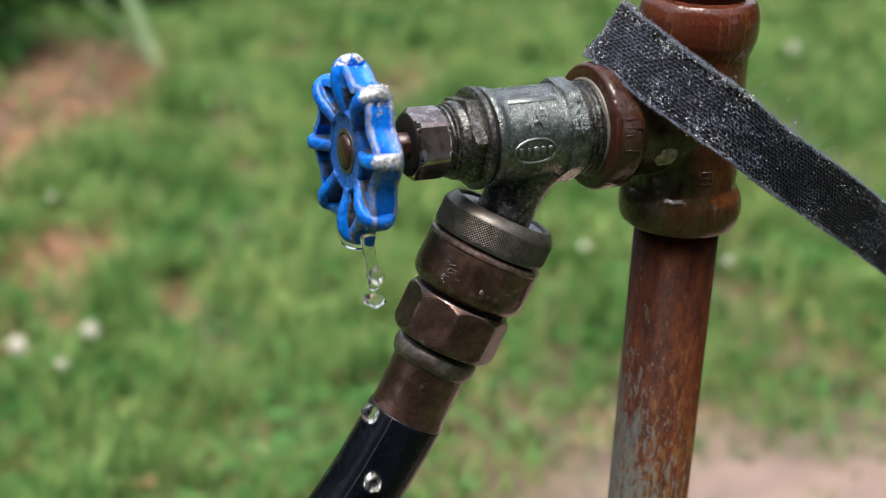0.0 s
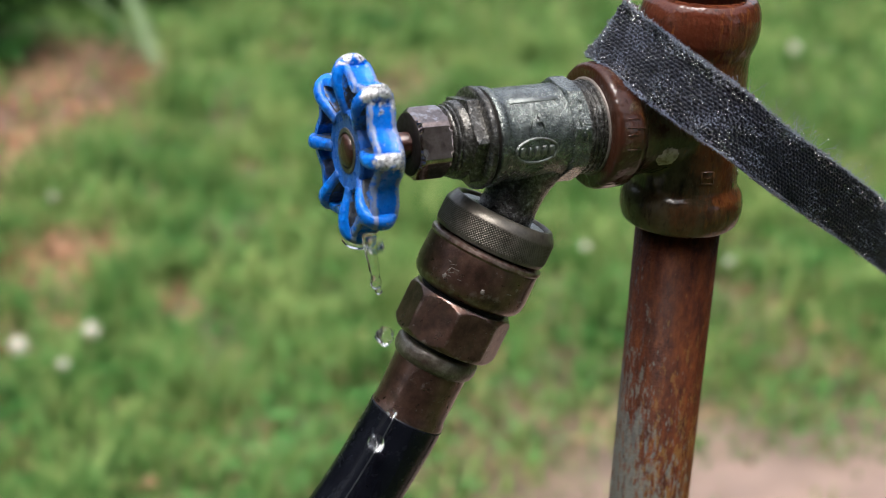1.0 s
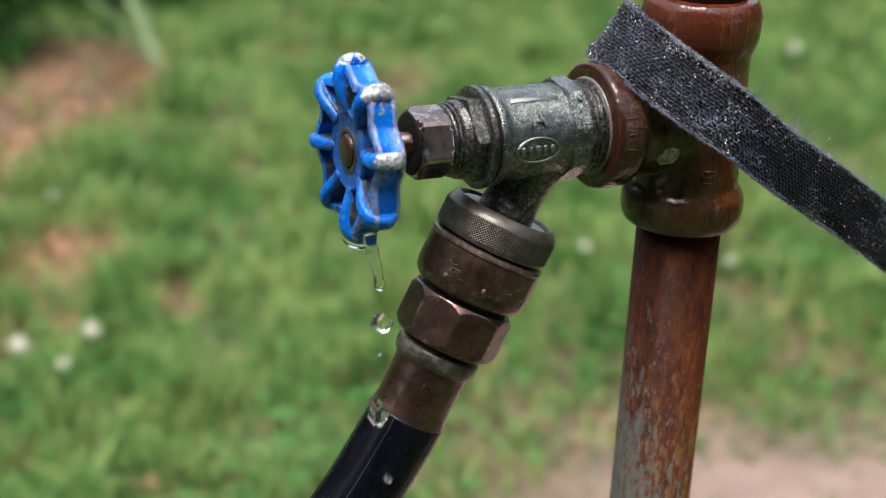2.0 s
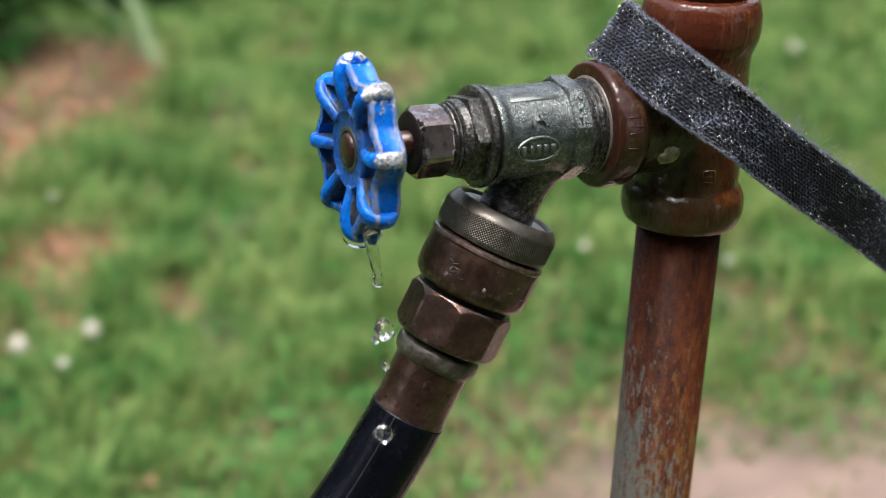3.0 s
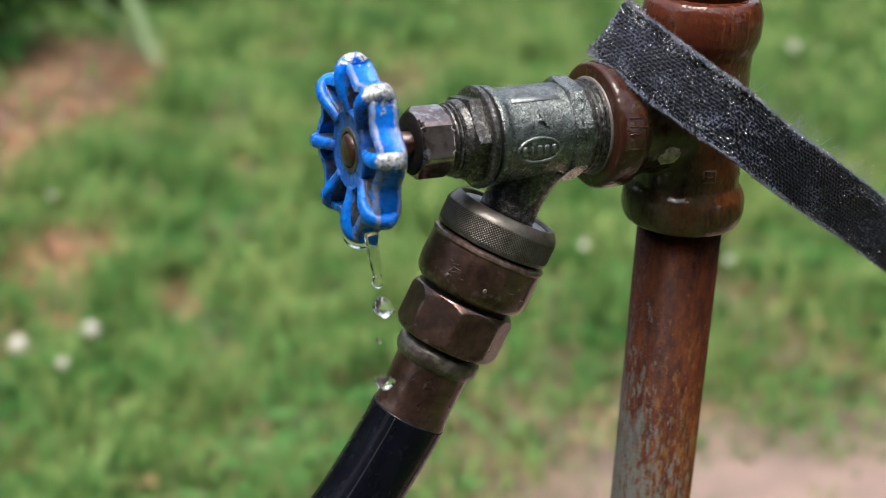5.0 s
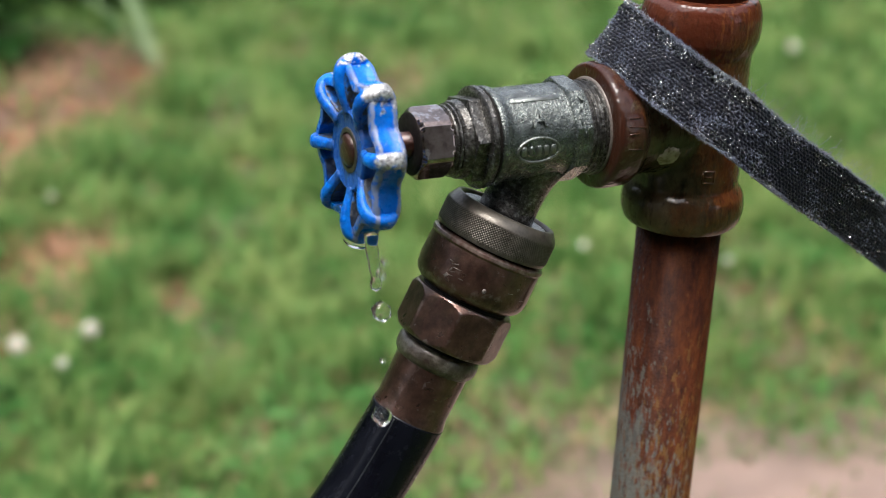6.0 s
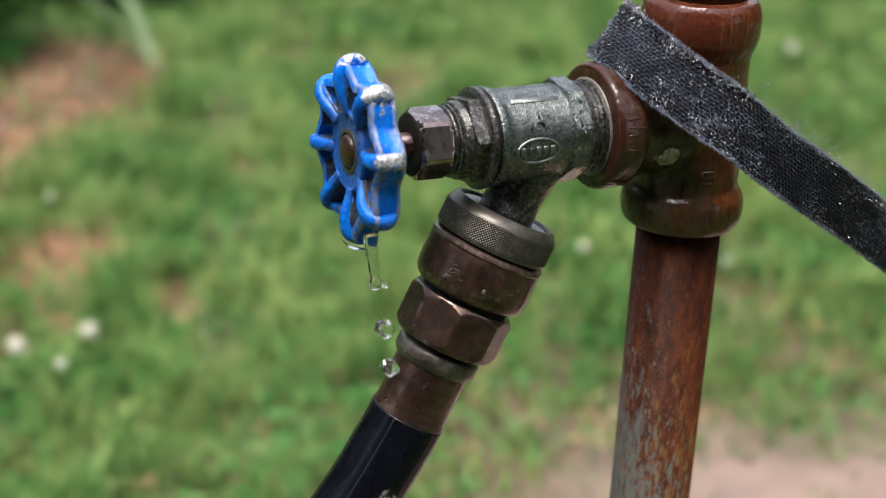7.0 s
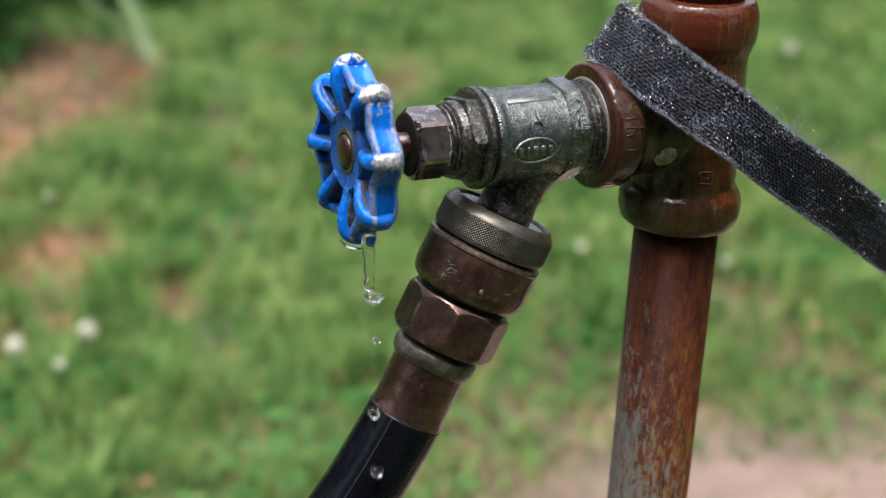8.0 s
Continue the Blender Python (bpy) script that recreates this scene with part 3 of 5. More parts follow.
def light_blockers():
    """Unseen roof and walls added behind the camera to shape light and reflections: a dark roof and back wall between
    two plain pale end walls.
    """
    bm = bmesh.new()
    bmesh.ops.create_cube(bm, size=1, matrix=Matrix.Translation((0, -3.15, 2.56)) @ Matrix.Diagonal((4.8, 3.7, 0.12, 1)))
    tagged(new("ceiling", mesh_of("ceiling", bm, BLOCKER, False)), "unseen dark slab added overhead to block sky light", "ceiling", kind="structure")
    for name, x in (("added_wall_west", -2.5), ("added_wall_east", 2.5)):
        bm = bmesh.new()
        bmesh.ops.create_cube(bm, size=1, matrix=Matrix.Translation((x, -3.15, 1.26)) @ Matrix.Diagonal((0.2, 3.7, 2.72, 1)))
        tagged(new(name, mesh_of(name, bm, WALL, False)), "unseen plain pale wall added to shape reflections", "wall", kind="structure")
    bm = bmesh.new()
    bmesh.ops.create_cube(bm, size=1, matrix=Matrix.Translation((0, -5.1, 1.26)) @ Matrix.Diagonal((5.2, 0.2, 2.72, 1)))
    tagged(new("added_wall_south", mesh_of("added_wall_south", bm, BLOCKER, False)), "unseen dark wall added behind the camera to cut fill light", "wall", kind="structure")


light_blockers()


def blocking_belt(name, a, b, height, seed):
    """An unseen belt of foliage added to block the low sky, between two points of the plan: a lumpy face of leaf masses
    with an uneven top.
    """
    a, b = Vector(a), Vector(b)
    along = (b - a).normalized()
    side = Vector((-along.y, along.x, 0))
    n, m = 60, 26
    verts, faces = [], []
    for i in range(n + 1):
        p = a.lerp(b, i / n)
        top = height * (0.85 + 0.3 * noise.noise(Vector((i * 0.3, seed, 0))))
        for k in range(m + 1):
            z = top * k / m
            q = p + side * (0.9 * noise.noise(Vector((p.x * 0.7, p.y * 0.7 + seed, z * 0.8))) + 0.35 * noise.noise(Vector((p.x * 2.3, p.y * 2.3 + seed, z * 2.3))))
            verts.append((q.x, q.y, z))
    for i in range(n):
        for k in range(m):
            c = i * (m + 1) + k
            faces.append((c, c + m + 1, c + m + 2, c + 1))
    me = bpy.data.meshes.new(name)
    me.from_pydata(verts, [], faces)
    me.materials.append(SHRUB)
    ob = new(name, me)
    ob.modifiers.new("depth", "SOLIDIFY").thickness = 0.5
    return tagged(ob, "unseen dark foliage belt added to block the low sky", "trees", kind="structure")


# added out of view, each height set by how much sky it blocks
blocking_belt("backdrop_west", (-5.5, -2, 0), (-6.0, 11, 0), 3.6, 1)
blocking_belt("backdrop_east", (6.5, 11, 0), (6.0, -2, 0), 5.0, 2)
blocking_belt("backdrop_north", (-7, 12, 0), (7, 12.5, 0), 1.9, 3)


PX, PY, AX = 0.07237, 0.46574, 0.7192


def bare(x, y):
    """How bare the ground is at a place, from 0 (turf) to 1."""
    w = 0.5 + 0.5 * noise.noise(Vector((x * 6, y * 6, 0)))
    a = 1.12 - math.hypot(x - 0.50, y - 1.06) / 0.62 - 0.25 * w + 0.12 * noise.noise(Vector((x * 2.6, y * 2.6, 6)))
    b = 1.12 - math.hypot((x + 0.72) * 1.25, (y - 2.76) * 0.64) / 0.34 - 0.35 * w
    c = 1.1 - math.hypot(x + 0.50, y - 2.02) / 0.16 - 0.35 * w
    d = noise.noise(Vector((x * 3.1 + 7, y * 2.2, 3))) - (0.36 if y > 1.75 else 0.6)
    e = noise.noise(Vector((x * 8.0 + 3, y * 5.0, 8))) - (0.30 if x < -0.2 and 1.7 < y < 3.2 else 0.40 if 1.5 < y < 3.2 else 0.7)
    return max(0.0, min(1.0, max(a * 5, b * 2.2, c * 1.9, d * 4, e * 3)))


def near(rng):
    """A place in the strip of lawn beyond the standpipe, thickest where it is nearest."""
    y = 1.15 + 4.05 * rng.random() ** 1.35
    return (rng.random() * 2 - 1) * (0.36 * y + 0.14), y


def anywhere(rng):
    return rng.uniform(-2.8, 2.8), rng.uniform(-0.7, 5.8)


def strew(name, count, make, mat, label, category, seed, keep, place=near):
    """Scatters many small pieces over the lawn, as one mesh."""
    rng = random.Random(seed)
    verts, faces = [], []
    for _ in range(count):
        x, y = place(rng)
        if rng.random() < keep(x, y):
            make(rng, x, y, verts, faces)
    me = bpy.data.meshes.new(name)
    me.from_pydata(verts, [], faces)
    me.materials.append(mat)
    me.shade_smooth()
    return tagged(new(name, me), label, category, kind="stuff")


def blade(rng, x, y, verts, faces, size=1.0, wide=1.0):
    lush = 0.35 + 1.5 * max(0, 0.5 + 0.8 * noise.noise(Vector((x * 11, y * 11, 5))))
    h, w = rng.uniform(0.02, 0.065) * size * lush, rng.uniform(0.0014, 0.0028) * wide
    h *= 0.3 + 0.7 * max(0.0, min(1.0, (math.hypot(x - 0.5, y - 1.06) - 0.56) / 0.3))
    q, lean = rng.uniform(0, 6.283), rng.uniform(0.2, 1.1)
    c, s = math.cos(q), math.sin(q)
    k = len(verts)
    for f, g in ((0, 1), (0.55, 0.85)):
        d = lean * h * f * f
        verts.append((x + c * d - s * w * g, y + s * d + c * w * g, h * f))
        verts.append((x + c * d + s * w * g, y + s * d - c * w * g, h * f))
    d = lean * h
    verts.append((x + c * d, y + s * d, h * (1 - 0.25 * lean)))
    faces.append((k, k + 1, k + 3, k + 2))
    faces.append((k + 2, k + 3, k + 4))


def broad_blade(rng, x, y, verts, faces):
    blade(rng, x, y, verts, faces, 0.9, 1.5)


def low_blade(rng, x, y, verts, faces):
    blade(rng, x, y, verts, faces, 0.5)


def leaflet(rng, x, y, verts, faces):
    z, r = rng.uniform(0.012, 0.040), rng.uniform(0.003, 0.006)
    q0 = rng.uniform(0, 6.283)
    for j in range(3):
        q = q0 + j * 2.094
        c, s = math.cos(q), math.sin(q)
        k = len(verts)
        t = rng.uniform(-0.35, 0.35)
        verts.append((x, y, z))
        verts.append((x + c * r - s * r * 0.6, y + s * r + c * r * 0.6, z + r * t))
        verts.append((x + c * r * 1.7, y + s * r * 1.7, z - r * 0.1))
        verts.append((x + c * r + s * r * 0.6, y + s * r - c * r * 0.6, z - r * t))
        faces.append((k, k + 1, k + 2, k + 3))


def litter(rng, x, y, verts, faces):
    z, l, w = rng.uniform(0.002, 0.012), rng.uniform(0.012, 0.03), rng.uniform(0.004, 0.012)
    q = rng.uniform(0, 6.283)
    c, s = math.cos(q), math.sin(q)
    k = len(verts)
    for a, b, e in ((-1, 0, 0), (0, 1, 0.3), (1, 0, 0.1), (0, -1, 0.25)):
        verts.append((x + c * l * a - s * w * b, y + s * l * a + c * w * b, z + l * e))
    faces.append((k, k + 1, k + 2, k + 3))


def tuft(x, y, low, f=9.0, k=11):
    return low + (1 - low) * max(0, min(1, 0.5 + 1.3 * noise.noise(Vector((x * f, y * f, k)))))


def thin(x, y):
    """How much the turf thins out towards the sandy spot."""
    return 0.5 + 0.5 * max(0.0, min(1.0, (math.hypot(x - 0.5, y - 1.06) - 0.68) / 0.35))


strew("lawn", 150000, blade, GRASS, "short uneven green lawn grass, wet from rain", "grass", 11,
      lambda x, y: (1 - 0.95 * bare(x, y)) * tuft(x, y, 0.05) * thin(x, y))
strew("clover_patch", 30000, leaflet, CLOVER, "low clover leaves growing among the lawn grass", "clover", 12,
      lambda x, y: (1 - bare(x, y)) * tuft(x, y, 0.05, 4.0, 21) * thin(x, y))
strew("dry_grass", 56000, low_blade, STRAW, "dry straw-coloured grass among the green lawn", "dry grass", 13,
      lambda x, y: (0.25 + 0.5 * bare(x, y)) * tuft(x, y, 0.1, 3.5, 31) * (0.06 if math.hypot(x - 0.5, y - 1.06) < 0.6 else 1) + 0.32 * math.exp(-((math.hypot(x - 0.5, y - 1.06) - 0.76) / 0.15) ** 2))
strew("lawn_edge", 330000, broad_blade, GRASS, "green lawn grass round the standpipe", "grass", 15,
      lambda x, y: (1 - 0.95 * bare(x, y)) * (0.3 if abs(x) < 0.36 * y + 0.1 and y > 1.2 else 1) * (0 if math.hypot(x - PX, y - PY) < 0.05 else 1) * (thin(x, y) if y > 1.06 else 1), anywhere)
strew("leaf_litter", 16000, litter, MULCH, "red-brown fallen leaves on bare soil", "dead leaves", 14,
      lambda x, y: (0.05 + (0.6 if x < -0.2 else 0.02) * bare(x, y)) * (0 if math.hypot(x - 0.5, y - 1.06) < 0.8 else 1))


# ---- plants behind the lawn ----
def clover_flower(x, y, z, r, seed):
    rng = random.Random(seed)
    th = thing("clover_flower", pose(x, y, 0, 0, 0, seed * 50), "white clover flower head on a thin stalk in the lawn", "flower", "clover flowers")
    bend = rng.uniform(-0.01, 0.01)
    part("stalk", sweep(spline([(0, 0, -0.003), (bend, 0.004, z * 0.5), (0, 0, z)], 8), [0.0009] * 9, [0.0009] * 9, Vector((0, 1, 0)), 6), STALK, th, "thin green stalk")
    bm = bmesh.new()
    for i in range(70):
        f = (i + 0.5) / 70
        el, q = math.asin(1 - 1.75 * f), i * 2.39996
        d = Vector((math.cos(q) * math.cos(el), math.sin(q) * math.cos(el), math.sin(el)))
        s = d.orthogonal().normalized() * r * 0.17
        u = d.cross(s)
        p, tip = Vector((0, 0, z)) + d * r * 0.3, Vector((0, 0, z)) + d * r * rng.uniform(0.9, 1.08) + Vector((0, 0, r * 0.12))
        ring = [bm.verts.new(p + s), bm.verts.new(p + u), bm.verts.new(p - s), bm.verts.new(p - u)]
        top = bm.verts.new(tip)
        mid = [bm.verts.new(p.lerp(tip, 0.7) + (v.co - p) * 1.25) for v in ring]
        for k in range(4):
            bm.faces.new((ring[k], ring[(k + 1) % 4], mid[(k + 1) % 4], mid[k]))
            bm.faces.new((mid[k], mid[(k + 1) % 4], top))
    part("flower_head", bm, PETAL, th, "round white flower head")
    return th


for i, (x, y, z, r) in enumerate(((-0.4682, 1.6012, 0.070, 0.0112), (-0.3976, 1.6497, 0.070, 0.0104), (-0.4145, 1.5833, 0.060, 0.0066), (0.1895, 1.9981, 0.066, 0.0062),
                                  (0.6764, 3.107, 0.070, 0.011), (0.3793, 1.9686, 0.066, 0.0056), (-0.55, 2.086, 0.066, 0.005))):
    clover_flower(x, y, z, r, i + 1)


def shrub(x, y, w, h, leaves, seed, leaf=SHRUB, look_of="dense dark green leafy shrub at the lawn's edge"):
    rng = random.Random(seed)
    th = thing("shrub", pose(x, y, 0), look_of, "shrub", "shrubs")
    for i in range(7):
        q = i * 0.9
        a = Vector((math.cos(q) * 0.02, math.sin(q) * 0.02, -0.01))
        b = Vector((math.cos(q) * w * 0.6, math.sin(q) * w * 0.6, h * rng.uniform(0.6, 0.9)))
        pts = spline([a, a.lerp(b, 0.5) + Vector((0, 0, h * 0.15)), b], 8)
        part("stem", sweep(pts, [0.006 - 0.0005 * k for k in range(9)], [0.006 - 0.0005 * k for k in range(9)], Vector((0.1, 0.2, 1)), 6), STALK, th)
    verts, faces = [], []
    for _ in range(leaves):
        d = Vector((rng.gauss(0, 1), rng.gauss(0, 1), rng.gauss(0, 1))).normalized() * rng.uniform(0.45, 1.0)
        bump = 1 + 0.35 * noise.noise(d * 2.2 + Vector((seed, 0, 0)))
        p = Vector((d.x * w * bump, d.y * w * bump, h * 0.52 + d.z * h * 0.5 * bump))
        if p.z < 0.01:
            continue
        l, ww = rng.uniform(0.02, 0.05), rng.uniform(0.006, 0.014)
        t = (d + Vector((rng.gauss(0, 0.5), rng.gauss(0, 0.5), rng.gauss(0, 0.5)))).normalized()
        s = t.orthogonal().normalized()
        u = t.cross(s)
        k = len(verts)
        verts += [tuple(p), tuple(p + t * l * 0.5 + s * ww + u * ww * 0.4), tuple(p + t * l), tuple(p + t * l * 0.5 - s * ww + u * ww * 0.4)]
        faces.append((k, k + 1, k + 2))
        faces.append((k, k + 2, k + 3))
    me = bpy.data.meshes.new("crown")
    me.from_pydata(verts, [], faces)
    me.materials.append(leaf)
    crown = new("crown", me)
    crown.parent = th
    return th


shrub(-0.98, 2.98, 0.19, 0.30, 2200, 3)
shrub(-0.80, 3.52, 0.22, 0.26, 3200, 5)
shrub(-1.16, 3.50, 0.28, 0.50, 3000, 8)
shrub(-0.885, 2.93, 0.055, 0.12, 300, 12, CLOVER, "small bright green leafy shrub beside the bare soil")


def iris_plant():
    th = thing("strap_leaf_plant", pose(-0.566, 2.98, 0), "pale green plant with long arching strap leaves", "plant")
    rng = random.Random(4)
    for q, reach, h, w in ((2.12, 0.36, 0.14, 0.015), (3.0, 0.30, 0.16, 0.010), (3.6, 0.26, 0.10, 0.008)):
        d = Vector((math.cos(q), math.sin(q), 0))
        pts = spline([(0, 0, -0.01), tuple(d * reach * 0.3 + Vector((0, 0, h * 0.6))), tuple(d * reach * 0.7 + Vector((0, 0, h))), tuple(d * reach * 1.25 + Vector((0, 0, h * 0.92)))], 16)
        wid = [w * math.sin(math.pi * min(1, 0.35 + 0.65 * k / 16)) + 0.0006 for k in range(17)]
        part("leaf", sweep(pts, wid, [0.0012] * 17, Vector((-d.y, d.x, 0)), 8), IRIS, th)


iris_plant()

# ---- standpipe ----
TURN = radians(26.0)
OUT = Vector((-math.cos(TURN), -math.sin(TURN), 0))
SIDE = Vector((math.sin(TURN), -math.cos(TURN), 0))
UP = Vector((0, 0, 1))


def frame_at(origin, z, x):
    y = z.cross(x)
    m = Matrix((x, y, z)).transposed().to_4x4()
    m.translation = origin
    return m


TAP = frame_at(Vector((PX, PY, AX)), OUT, SIDE)


def standpipe():
    th = thing("standpipe", pose(PX, PY, 0), "upright rusted iron water pipe with a tee fitting, wet", "water pipe")
    part("lower_pipe", lathe([(-60, 13.05), (688, 13.15)], 64), RUST, th, "rust-brown pipe with grey galvanised patches")
    part("upper_pipe", lathe([(752, 13.15), (830, 13.15)], 64), RUST, th)
    bm = lathe([(685.3, 13.0), (685.5, 16.4), (686.5, 17.7), (688.4, 18.5), (690.5, 18.9), (693.4, 18.9), (695.6, 18.5), (697.2, 17.6), (698.2, 16.8), (699.4, 16.4), (719, 16.3),
                (736, 15.9), (739.5, 16.0), (742, 16.9), (744.5, 17.7), (747.5, 18.0), (751.5, 17.9), (754.5, 17.1), (756.3, 15.8), (756.6, 13.0)], 96)
    turn = Matrix.Translation((0, 0, AX)) @ frame_at(Vector(), OUT, SIDE)
    lathe([(-2, 15.6), (18, 15.8), (24.6, 16.4), (26.2, 17.8), (27.6, 18.7), (33.8, 18.9), (35.2, 18.7), (35.9, 18.1), (36.1, 17.2), (36.0, 13.2)], 96, bm, turn)
    tee = part("tee", bm, TEE, th, "rusted cast iron tee with rounded collars")
    fuse(tee, 0.0006, 3)
    # worn cast marks on the tee's front and ridges on its outlet collar
    for y, z, w, h in ((0.0, 0.0018, 0.0042, 0.0007), (0.0, -0.0018, 0.0042, 0.0007), (-0.0019, 0.0, 0.0007, 0.0040), (0.0019, 0.0, 0.0007, 0.0040), (0.0, 0.0, 0.0026, 0.0006)):
        bm = bmesh.new()
        bmesh.ops.create_cube(bm, size=1, matrix=pose(0, 0, 0.7048, 0, 0, -73) @ Matrix.Translation((0.01625, y, z)) @ Matrix.Diagonal((0.0006, w, h, 1)))
        bmesh.ops.bevel(bm, geom=bm.edges[:], offset=0.0002, segments=2, affect="EDGES")
        part("cast_mark", bm, TEE, th)
    for z, q, l, lean in ((31.0, 22, 0.0038, 2), (30.2, 14, 0.0060, 6), (31.6, 8, 0.0030, -4), (30.6, -6, 0.0048, 5)):
        bm = bar(0, 0, l, 0.0005, 0.0008, lean)
        bend_on(bm, z / 1000, q, 0.01862)
        bmesh.ops.transform(bm, matrix=turn, verts=bm.verts)
        part("cast_ridge", bm, TEE, th)
    mineral_stain(th)


def mineral_stain(th):
    """A pale crust of lime on the tee, a fraction of a millimetre thick, with a ragged edge."""
    bm = bmesh.new()
    rings = []
    for f, h in ((1.0, -0.0007), (0.9, 0.0002), (0.5, 0.00035), (0.2, 0.0004)):
        ring = []
        for i in range(40):
            a = 2 * math.pi * i / 40
            k = f * (1 + 0.32 * noise.noise(Vector((math.cos(a) * 1.7, math.sin(a) * 1.7, 4.0))) + 0.25 * noise.noise(Vector((math.cos(a) * 5, math.sin(a) * 5, 1.0))))
            ring.append(bm.verts.new((0.0037 * k * math.cos(a), 0.0038 * k * math.sin(a), h)))
        rings.append(ring)
    for a, b in zip(rings, rings[1:]):
        for i in range(40):
            bm.faces.new((a[i], a[(i + 1) % 40], b[(i + 1) % 40], b[i]))
    bm.faces.new(rings[-1])
    bend_on(bm, 0.0160, -26.0, 0.0161)
    bmesh.ops.transform(bm, matrix=Matrix.Translation((0, 0, AX)) @ frame_at(Vector(), OUT, SIDE), verts=bm.verts)
    part("mineral_stain", bm, LIME, th, "pale ragged lime stain")


standpipe()


def tee_beads():
    """Small drops that cling to the tee under the strap."""
    rng = random.Random(21)
    bm = bmesh.new()
    for _ in range(90):
        q, z = radians(rng.choice((rng.gauss(-35, 12), rng.gauss(-80, 30)))), rng.uniform(0.699, 0.722)
        r = rng.uniform(0.00012, 0.0004)
        p = Vector((PX + 0.0164 * math.cos(q), PY + 0.0164 * math.sin(q), z))
        bmesh.ops.create_icosphere(bm, subdivisions=2, radius=r, matrix=Matrix.Translation(p) @ Matrix.Diagonal((1, 1, rng.uniform(1, 1.5), 1)))
    me = mesh_of("clinging_bead", bm, WATER)
    tagged(new("clinging_bead", me), "small water drops clinging to the rusty tee", "water", kind="stuff")


tee_beads()

# ---- hose tap ----
def letter(text, size, depth):
    cu = bpy.data.curves.new("letter", "FONT")
    cu.body, cu.size, cu.extrude, cu.align_x, cu.align_y = text, size, depth, "CENTER", "CENTER"
    cu.bevel_depth = size * 0.02
    ob = bpy.data.objects.new("letter", cu)
    scene.collection.objects.link(ob)
    me = bpy.data.meshes.new_from_object(ob.evaluated_get(bpy.context.evaluated_depsgraph_get()))
    bpy.data.objects.remove(ob)
    bm = bmesh.new()
    bm.from_mesh(me)
    return bm


def hose_tap():
    th = thing("hose_tap", TAP, "grey bronze garden tap with a chipped blue handwheel", "tap")
    bm = lathe([(27, 11.6), (42.6, 13.0), (48.0, 13.9), (49.2, 13.75), (67.0, 13.6), (68.2, 13.9), (69.0, 14.5), (71.0, 14.6), (71.3, 12.0)], 96)
    down = Vector((0, -math.cos(radians(25.4)), math.sin(radians(25.4))))
    spout = frame_at(Vector((0, 0, 0.0498)), down, Vector((1, 0, 0)))
    body = part("body", bm, BRONZE, th, "grey-green cast bronze valve body")
    fuse(body, 0.00045, 3)
    # the darker bronze puts the body's shade into the spout, besides its grime
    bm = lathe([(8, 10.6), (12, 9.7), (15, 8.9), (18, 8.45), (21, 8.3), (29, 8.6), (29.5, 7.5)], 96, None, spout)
    part("spout", bm, BONNET, th, "slanted grimy spout, body shade put into its colour")
    # raised seam along the barrel
    bm = bar(0, 0, 0.0155, 0.0020, 0.0012)
    bend_on(bm, 0.0583, 61, 0.01335)
    part("seam", bm, BRONZE, th)
    # turned grooves and seat ring between the body and the tee
    prof = [(34.5, 11.5), (35.6, 13.0)]
    for i in range(4):
        prof += [(36.2 + i * 1.55, 13.3), (36.7 + i * 1.55, 13.95 - 0.1 * i), (37.3 + i * 1.55, 13.9 - 0.1 * i), (37.6 + i * 1.55, 13.3)]
    part("thread", lathe(prof + [(42.6, 13.2), (43.0, 12.0)], 96), BONNET, th, "turned grooves beside the tee", crease=40)
    part("seat_ring", lathe([(35.6, 13.6), (35.7, 14.4), (36.1, 14.6), (36.6, 14.3), (36.7, 13.6)], 96), SCUFF, th, "thin pale sealing ring")
    part("wrench_band", nut(42.3, 48.1, 15.5, 8, 17, 0.9, 0.6, 128), BRONZE, th, "eight-sided band for a wrench", crease=25)
    # maker's oval: a raised rim with plain bars inside
    bm = bmesh.new()
    n = 48
    ring = []
    for i in range(n):
        q = 2 * math.pi * i / n
        c, s = math.cos(q), math.sin(q)
        ring.append([bm.verts.new((c * (0.0066 + k), s * (0.0037 + k), z)) for k, z in ((-0.0006, -0.0006), (-0.0004, 0.0005), (0.0002, 0.0006), (0.0006, -0.0006))])
    for a, b in zip(ring, ring[1:] + ring[:1]):
        for k in range(4):
            bm.faces.new((a[k], a[(k + 1) % 4], b[(k + 1) % 4], b[k]))
    bend_on(bm, 0.0596, -4, 0.0136)
    part("maker_oval", bm, BRONZE, th, "raised oval badge")
    for i, (w, l) in enumerate(((0.0030, 0.0016), (0.0028, 0.0007), (0.0030, 0.0016), (0.0030, 0.0015), (0.0030, 0.0017))):
        bm = bar(0.0047 - 0.00235 * i, 0, l, w, 0.0012)
        bend_on(bm, 0.0596, -4, 0.0136)
        part("badge_bar", bm, BRONZE, th)
    bm = letter("A", 0.0072, 0.0006)
    for v in bm.verts:
        v.co.x = -v.co.x
    bend_on(bm, 0.0590, 33, 0.0138)
    part("cast_letter", bm, BRONZE, th, "raised cast letter A")
    # small round mark under the badge
    bm = bmesh.new()
    for a, b in ((0.0030, 0.0013), (0.0012, 0.0006)):
        ring = []
        for i in range(32):
            c, k = math.cos(math.pi * i / 16), math.sin(math.pi * i / 16)
            ring.append([bm.verts.new((c * (a + e), k * (b + e), z)) for e, z in ((-0.0003, -0.0005), (-0.0001, 0.0004), (0.0003, -0.0005))])
